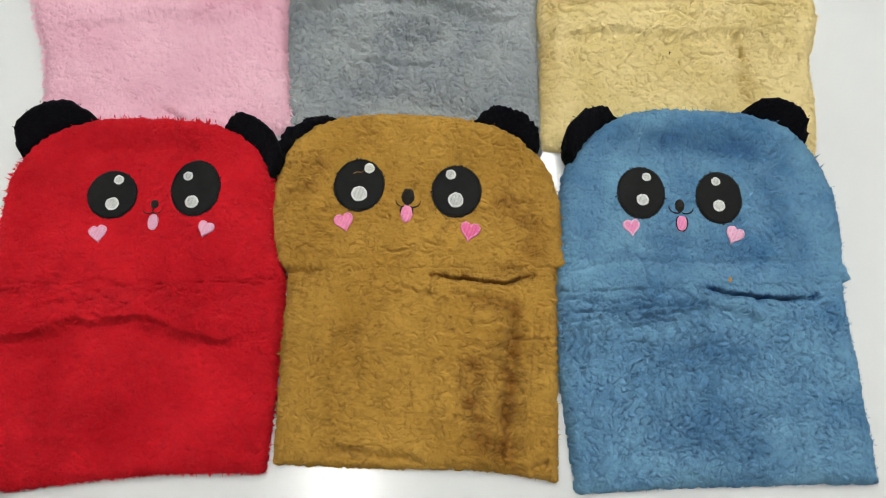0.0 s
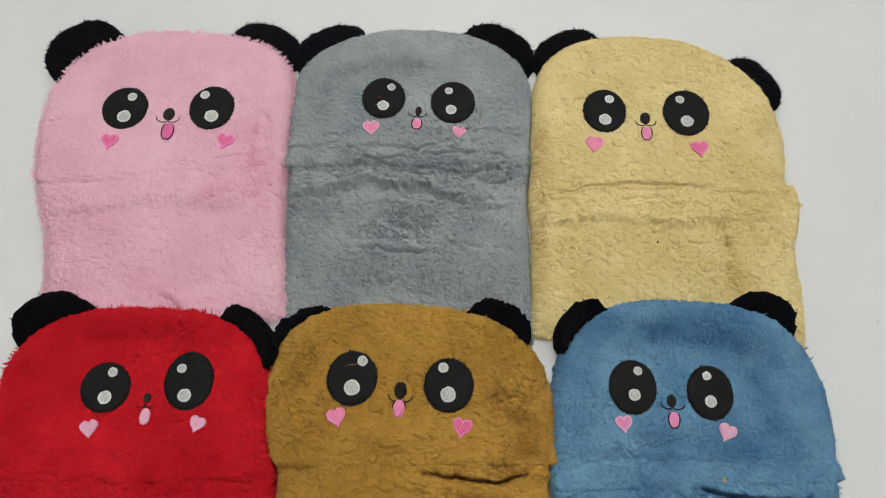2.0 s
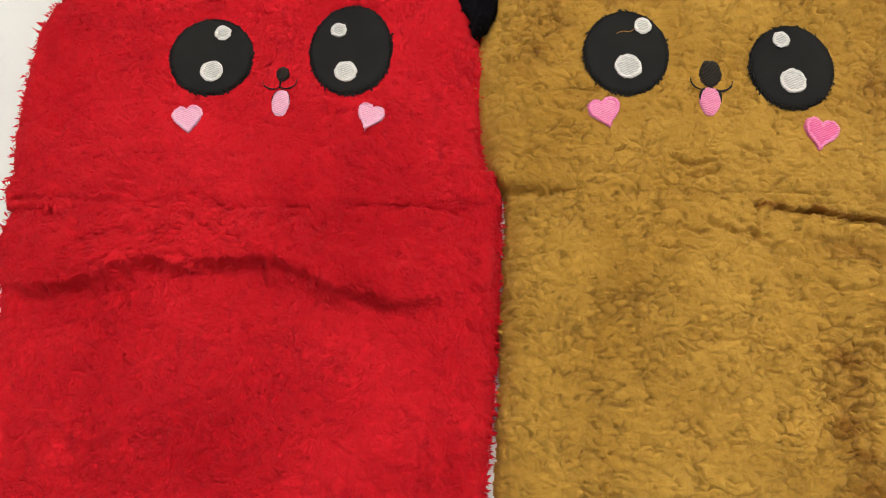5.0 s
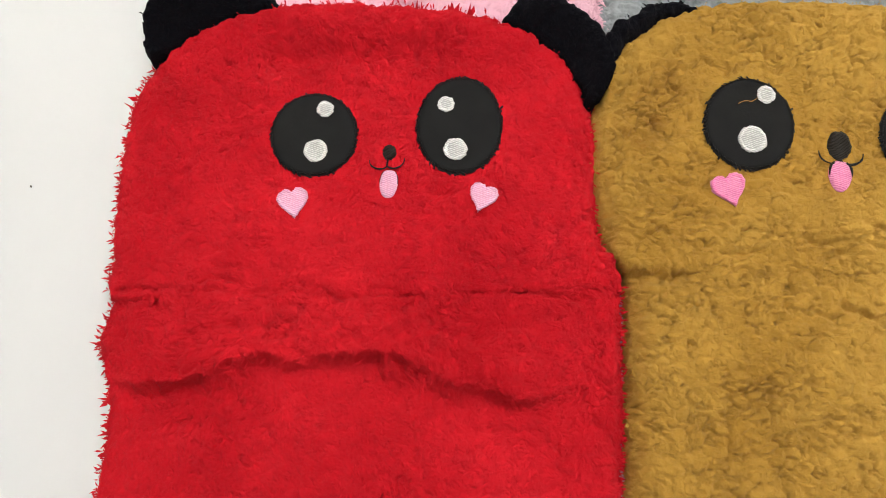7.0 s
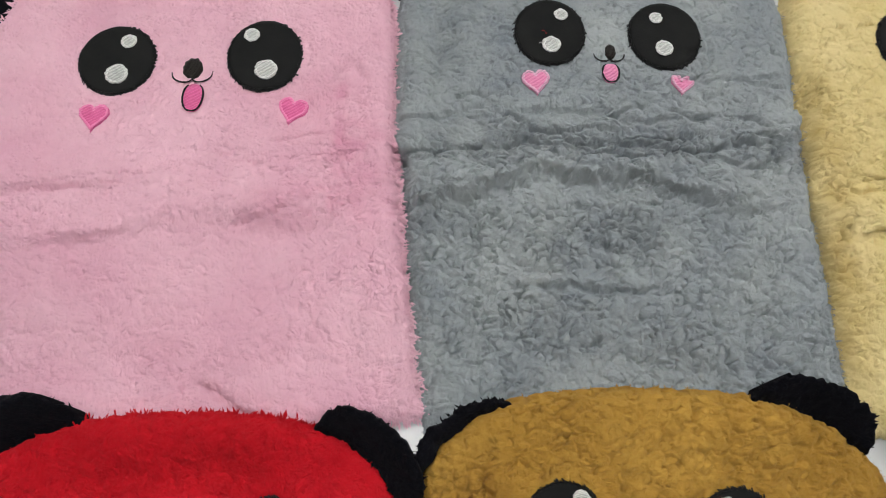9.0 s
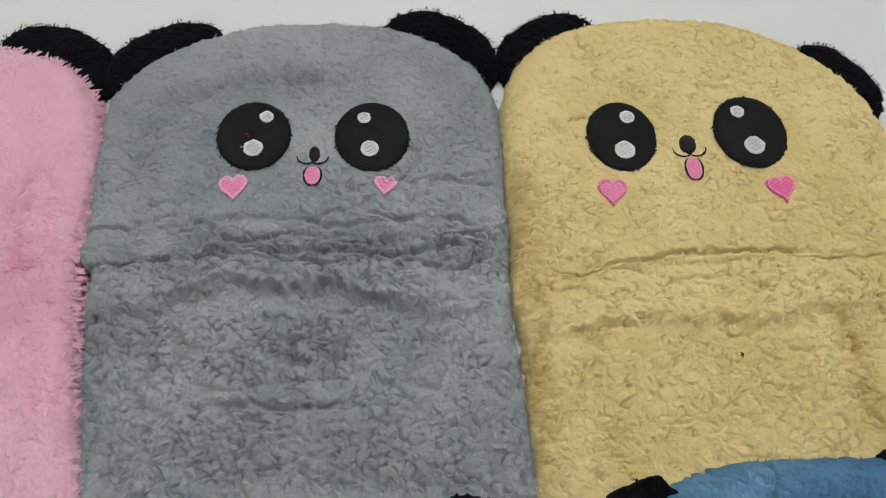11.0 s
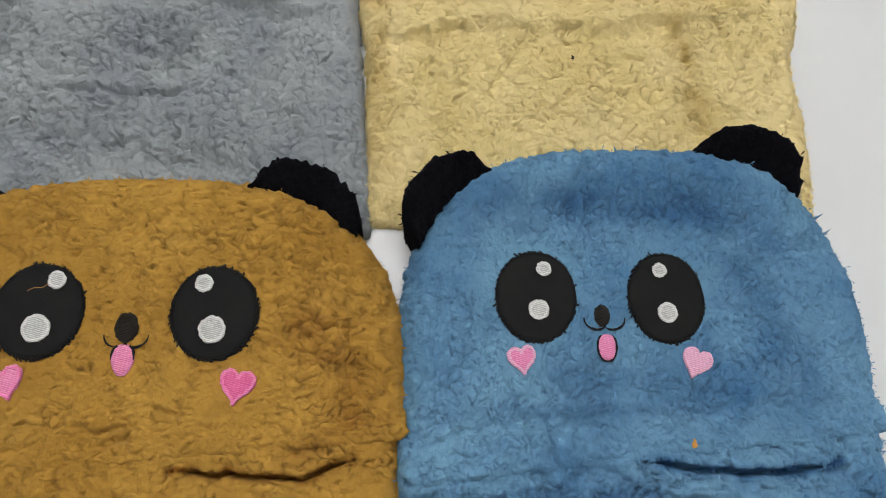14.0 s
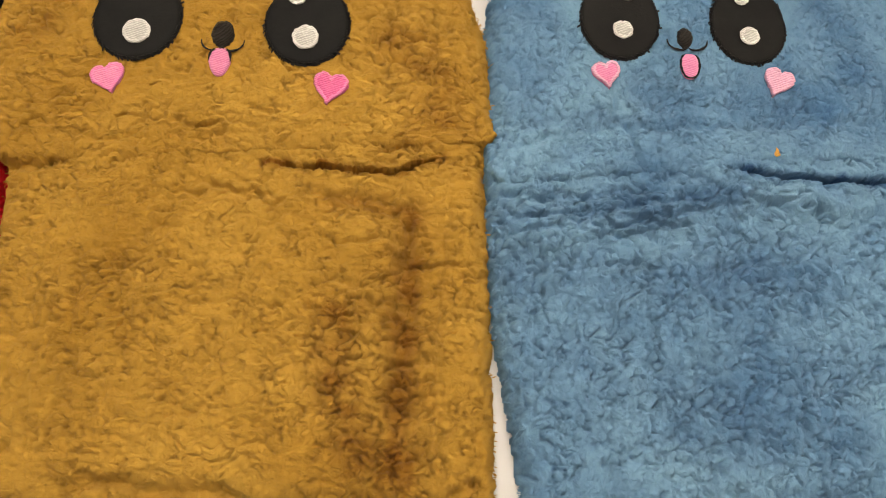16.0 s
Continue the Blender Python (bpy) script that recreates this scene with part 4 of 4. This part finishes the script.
def hood_cap(colour, seed):
    c, folds = CAPS[colour], FOLDS[colour]
    rs = np.random.RandomState(seed)
    e = tagged(new(colour + "_hood_cap"), c["label"], "cap", "plush hood caps")
    (xl, yl), (xr, yr) = c["seam"]
    e.location = (0.5 * (xl + xr), 0.5 * (yl + yr), 0)
    home = Matrix.Translation(-e.location)
    outline = hood_outline(c)
    calm = [(x, y, a, b) for x, y, a, b, _ in c["eyes"]] + [(x, y, r * 1.1, r * 1.1) for x, y, r, _ in c["hearts"]]
    calm += [(c["nose"][0], c["nose"][1] - 0.006, c["nose"][2] * 1.5, 0.015), (c["tongue"][0], c["tongue"][1], c["tongue"][2] * 1.3, c["tongue"][3] * 1.2)]
    form = hood_form(c, folds)
    read = inside_by(outline, np.arange(outline[:, 0].min() - 0.07, outline[:, 0].max() + 0.07, 0.01), np.arange(outline[:, 1].min(), outline[:, 1].max() + 0.08, 0.01))

    def surface(x, y):
        return form(x, y, read(x, y))[0]
    made = []
    fur = FLEECE[colour]

    def above_seam(x, y):
        return y > yl + (yr - yl) * (x - xl) / (xr - xl) + 0.004
    hood = part_mesh("hood", sheet(outline, form, c["coat"], seed, c["hair"], fur, "hood", calm, open_side=above_seam, brushed=c["face"]), e)
    tucked = [(x, y + (0.016 if k in (0, len(c["neck"]) - 1) else 0)) for k, (x, y) in enumerate(c["neck"])]
    neck_line = rounded(tucked)
    made.append(part_mesh("neck_piece", sheet(neck_line, neck_form(c, folds), c["coat"], seed + 50, c["hair"], fur, "neck_piece",
                                              open_side=lambda x, y: ~above_seam(x, y)), e))
    made.append(hood)
    for i, (x0, y0, x1, y1, far) in enumerate(c["ears"]):
        # the ears of the lower row lie raised on the caps behind them
        up = 0.033 if c["lift"] else 0.0
        up0, up1 = (0.55 * up, up) if y0 < y1 else (up, 0.55 * up)
        x0, y0, x1, y1 = x0 + up0 * (0.06 - x0) / 0.62, y0 - up0 * (0.30 + y0) / 0.62, x1 + up1 * (0.06 - x1) / 0.62, y1 - up1 * (0.30 + y1) / 0.62
        ux, uy = x1 - x0, y1 - y0
        half = math.hypot(ux, uy) / 2
        ux, uy = ux / 2 / half, uy / 2 / half
        mx, my = (x0 + x1) / 2, (y0 + y1) / 2
        ring = []
        for k in range(64):
            t = 2 * math.pi * k / 64
            q, r = math.cos(t), math.sin(t)
            q, r = math.copysign(abs(q) ** 0.88, q), math.copysign(abs(r) ** 0.88, r)
            s = far if r > 0 else 0.016
            wide = half * (1.0 + 0.10 * max(0, min(r, 0.6)) * (far > 0.045))
            ring.append((mx + ux * q * wide - uy * r * s, my + uy * q * wide + ux * r * s))
        ear = sheet(ring, ear_form(0.003 + up, lambda x, y: -read(x, y)), (0.005, 0.004, 0.001, 0.4, 0.0, 1.0), seed + 70 + 9 * i, (4200, 0.0031, 60000, 0.0034), BLACK_FLEECE, "ear",
                    cut=lambda x, y: 0.007 - read(x, y), open_side=lambda x, y: read(x, y) < 0.0)
        made.append(part_mesh("ear", ear, e, "black plush ear"))
    tone_l, tone_r = c["tone"]
    for k, eye in enumerate(c["eyes"]):
        x, y, a, b, turn = eye
        pt = patch("eye_patch", oval(x, y, a * 0.97, b * 0.97, turn, 72, 0.004, rs), surface, 0.0014, 0.0007, FELT, e, 10, "round black felt eye with white highlights")
        made.append(pt)
        rim_of_stitches(eye, surface, pt, rs)
        for x, y, r in c["shine"][2 * k:2 * k + 2]:
            patch("highlight", oval(x, y, r, r, 0, 32, 0.03, rs), surface, 0.0024, 0.0007, DOT_THREAD, pt, 4, "white embroidered dot")
            cord("stitched_edge", oval(x, y, r * 0.90, r * 0.90, 0, 28, 0.03, rs), 0.00095, surface, 0.0028, WHITE_THREAD, pt, rs, True)
    for k, (x, y, r, turn) in enumerate(c["hearts"]):
        ht = patch("cheek_heart", heart_ring(x, y, r, turn, rs), surface, 0.0014, 0.0008, (tone_l, tone_r)[k], e, 5, "embroidered pink heart")
        made.append(ht)
        ring = np.array(heart_ring(x, y, r * 0.90, turn, rs))
        cord("stitched_edge", ring, 0.0009, surface, 0.0019, RIM_THREAD if c["heart"] == "hot" else PALE_THREAD, ht, rs, True)
    x, y, a, b = c["nose"]
    made.append(patch("nose", oval(x, y, a, b, 0, 36, 0.04, rs), surface, 0.0012, 0.0012, NOSE_THREAD, e, 4, "black embroidered nose"))
    x, y, a, b = c["tongue"]
    tip = [(x + a * q * (1.0 - (0.34 if colour == "brown" else 0.14) * max(0, -r)), y + b * r) for q, r in
           [(math.copysign(abs(math.cos(t)) ** 0.75, math.cos(t)), math.copysign(abs(math.sin(t)) ** 0.8, math.sin(t))) for t in [2 * math.pi * k / 40 for k in range(40)]]]
    tg = patch("tongue", tip, surface, 0.0013, 0.0008, {"pink": HOT_THREAD, "red": PALE_THREAD}.get(colour, PINK_THREAD), e, 4, "pink embroidered tongue")
    made.append(tg)
    # the black outline runs down both sides; on the brown and red caps it stops short of the tip
    down = 7 if colour in ("brown", "red") else 18
    for side in (1, -1):
        line = [tip[(10 + side * (k - 1)) % 40] for k in range(4, 5 + down)] if down < 18 else [tip[(10 + side * k) % 40] for k in range(3, 22)]
        cord("outline", line, 0.0006 if colour != "red" else 0.0003, surface, 0.0017, BLACK_THREAD, tg, rs)
    mx, my, w = c["mouth"]
    sn, cs = math.sin(radians(c["tilt"])), math.cos(radians(c["tilt"]))
    for sgn in (-1, 1):
        arc = []
        for k in range(13):
            t = math.pi * k / 12
            px, py = sgn * w * (0.5 - 0.5 * math.cos(t)), -0.42 * w * math.sin(t) ** 0.8 + (0.30 * w * k / 12)
            arc.append((mx + px * cs - py * sn, my + 0.002 + px * sn + py * cs))
        made.append(cord("mouth_stitch", arc, 0.00045 if colour == "red" else 0.0006, surface, 0.0012, BLACK_THREAD, e, rs))
    made.append(cord("mouth_stitch", [(c["nose"][0] + (mx - c["nose"][0]) * k / 4, c["nose"][1] + (my - c["nose"][1]) * k / 4) for k in range(5)], 0.0006, surface, 0.0011, BLACK_THREAD, e, rs))
    for o in made:
        o.matrix_parent_inverse = home
    return e, surface


TOPS = {}
for number, colour in enumerate(("pink", "grey", "cream", "red", "brown", "blue")):
    TOPS[colour] = hood_cap(colour, 100 + 17 * number)[1]


# ---- small stray things ----
def fluff(name, x, y, z, size, mat, label, seed, long=1.6):
    """A scrap of lint or a seed: a small crumpled lump with a drawn-out end."""
    rs = np.random.RandomState(seed)
    bm = bmesh.new()
    bmesh.ops.create_icosphere(bm, subdivisions=2, radius=size)
    for v in bm.verts:
        f = 1 + 0.35 * rs.normal()
        v.co = Vector((v.co.x * f, v.co.y * f * long, v.co.z * 0.5 * f))
    me = bpy.data.meshes.new(name)
    bm.to_mesh(me)
    bm.free()
    me.materials.append(mat)
    ob = new(name, me)
    ob.location = (x, y, z)
    return tagged(ob, label, name)


def loose_thread(x, y, dx, dy, z, mat, label):
    bm = bmesh.new()
    last = None
    for k in range(9):
        f = k / 8
        ring = [bm.verts.new((x + dx * f + 0.0006 * math.sin(5 * f), y + dy * f + 0.0008 * math.sin(7 * f) + 0.00022 * math.cos(a), z + 0.00022 * math.sin(a)))
                for a in (0, 2.1, 4.2)]
        if last:
            for i in range(3):
                bm.faces.new((last[i], last[(i + 1) % 3], ring[(i + 1) % 3], ring[i]))
        last = ring
    me = bpy.data.meshes.new("loose_thread")
    bm.to_mesh(me)
    bm.free()
    me.materials.append(mat)
    return tagged(new("loose_thread", me), label, "thread")


def top_of(colour, x, y):
    return float(TOPS[colour](np.array([x]), np.array([y]))[0])


fluff("lint", 0.287, -0.056, top_of("blue", 0.287, -0.050) + 0.001, 0.0013, LINT, "tiny orange scrap of lint on the blue plush", 3)
fluff("seed", 0.2375, 0.164, 0.0215, 0.0008, SEED, "tiny dark seed caught in the cream plush", 4)
loose_thread(-0.050, 0.019, 0.011, 0.004, top_of("brown", -0.045, 0.020) + 0.0026, LINT, "short tan thread lying on a black eye")
loose_thread(-0.0515, 0.308, 0.004, -0.002, top_of("grey", -0.050, 0.307) + 0.0026, FLEECE["red"], "tiny red thread lying on a black eye")
loose_thread(-0.0535, 0.2985, 0.006, -0.003, top_of("grey", -0.050, 0.297) + 0.0028, WHITE_THREAD, "short white thread end on a black eye")
for k, (x, y) in enumerate(((0.475, 0.150), (0.452, 0.105), (0.480, 0.060), (-0.420, -0.050))):
    fluff("dust_speck", x, y, 0.0003, 0.0005, SEED, "tiny dark speck of dust on the white surface", 10 + k, 1.1)
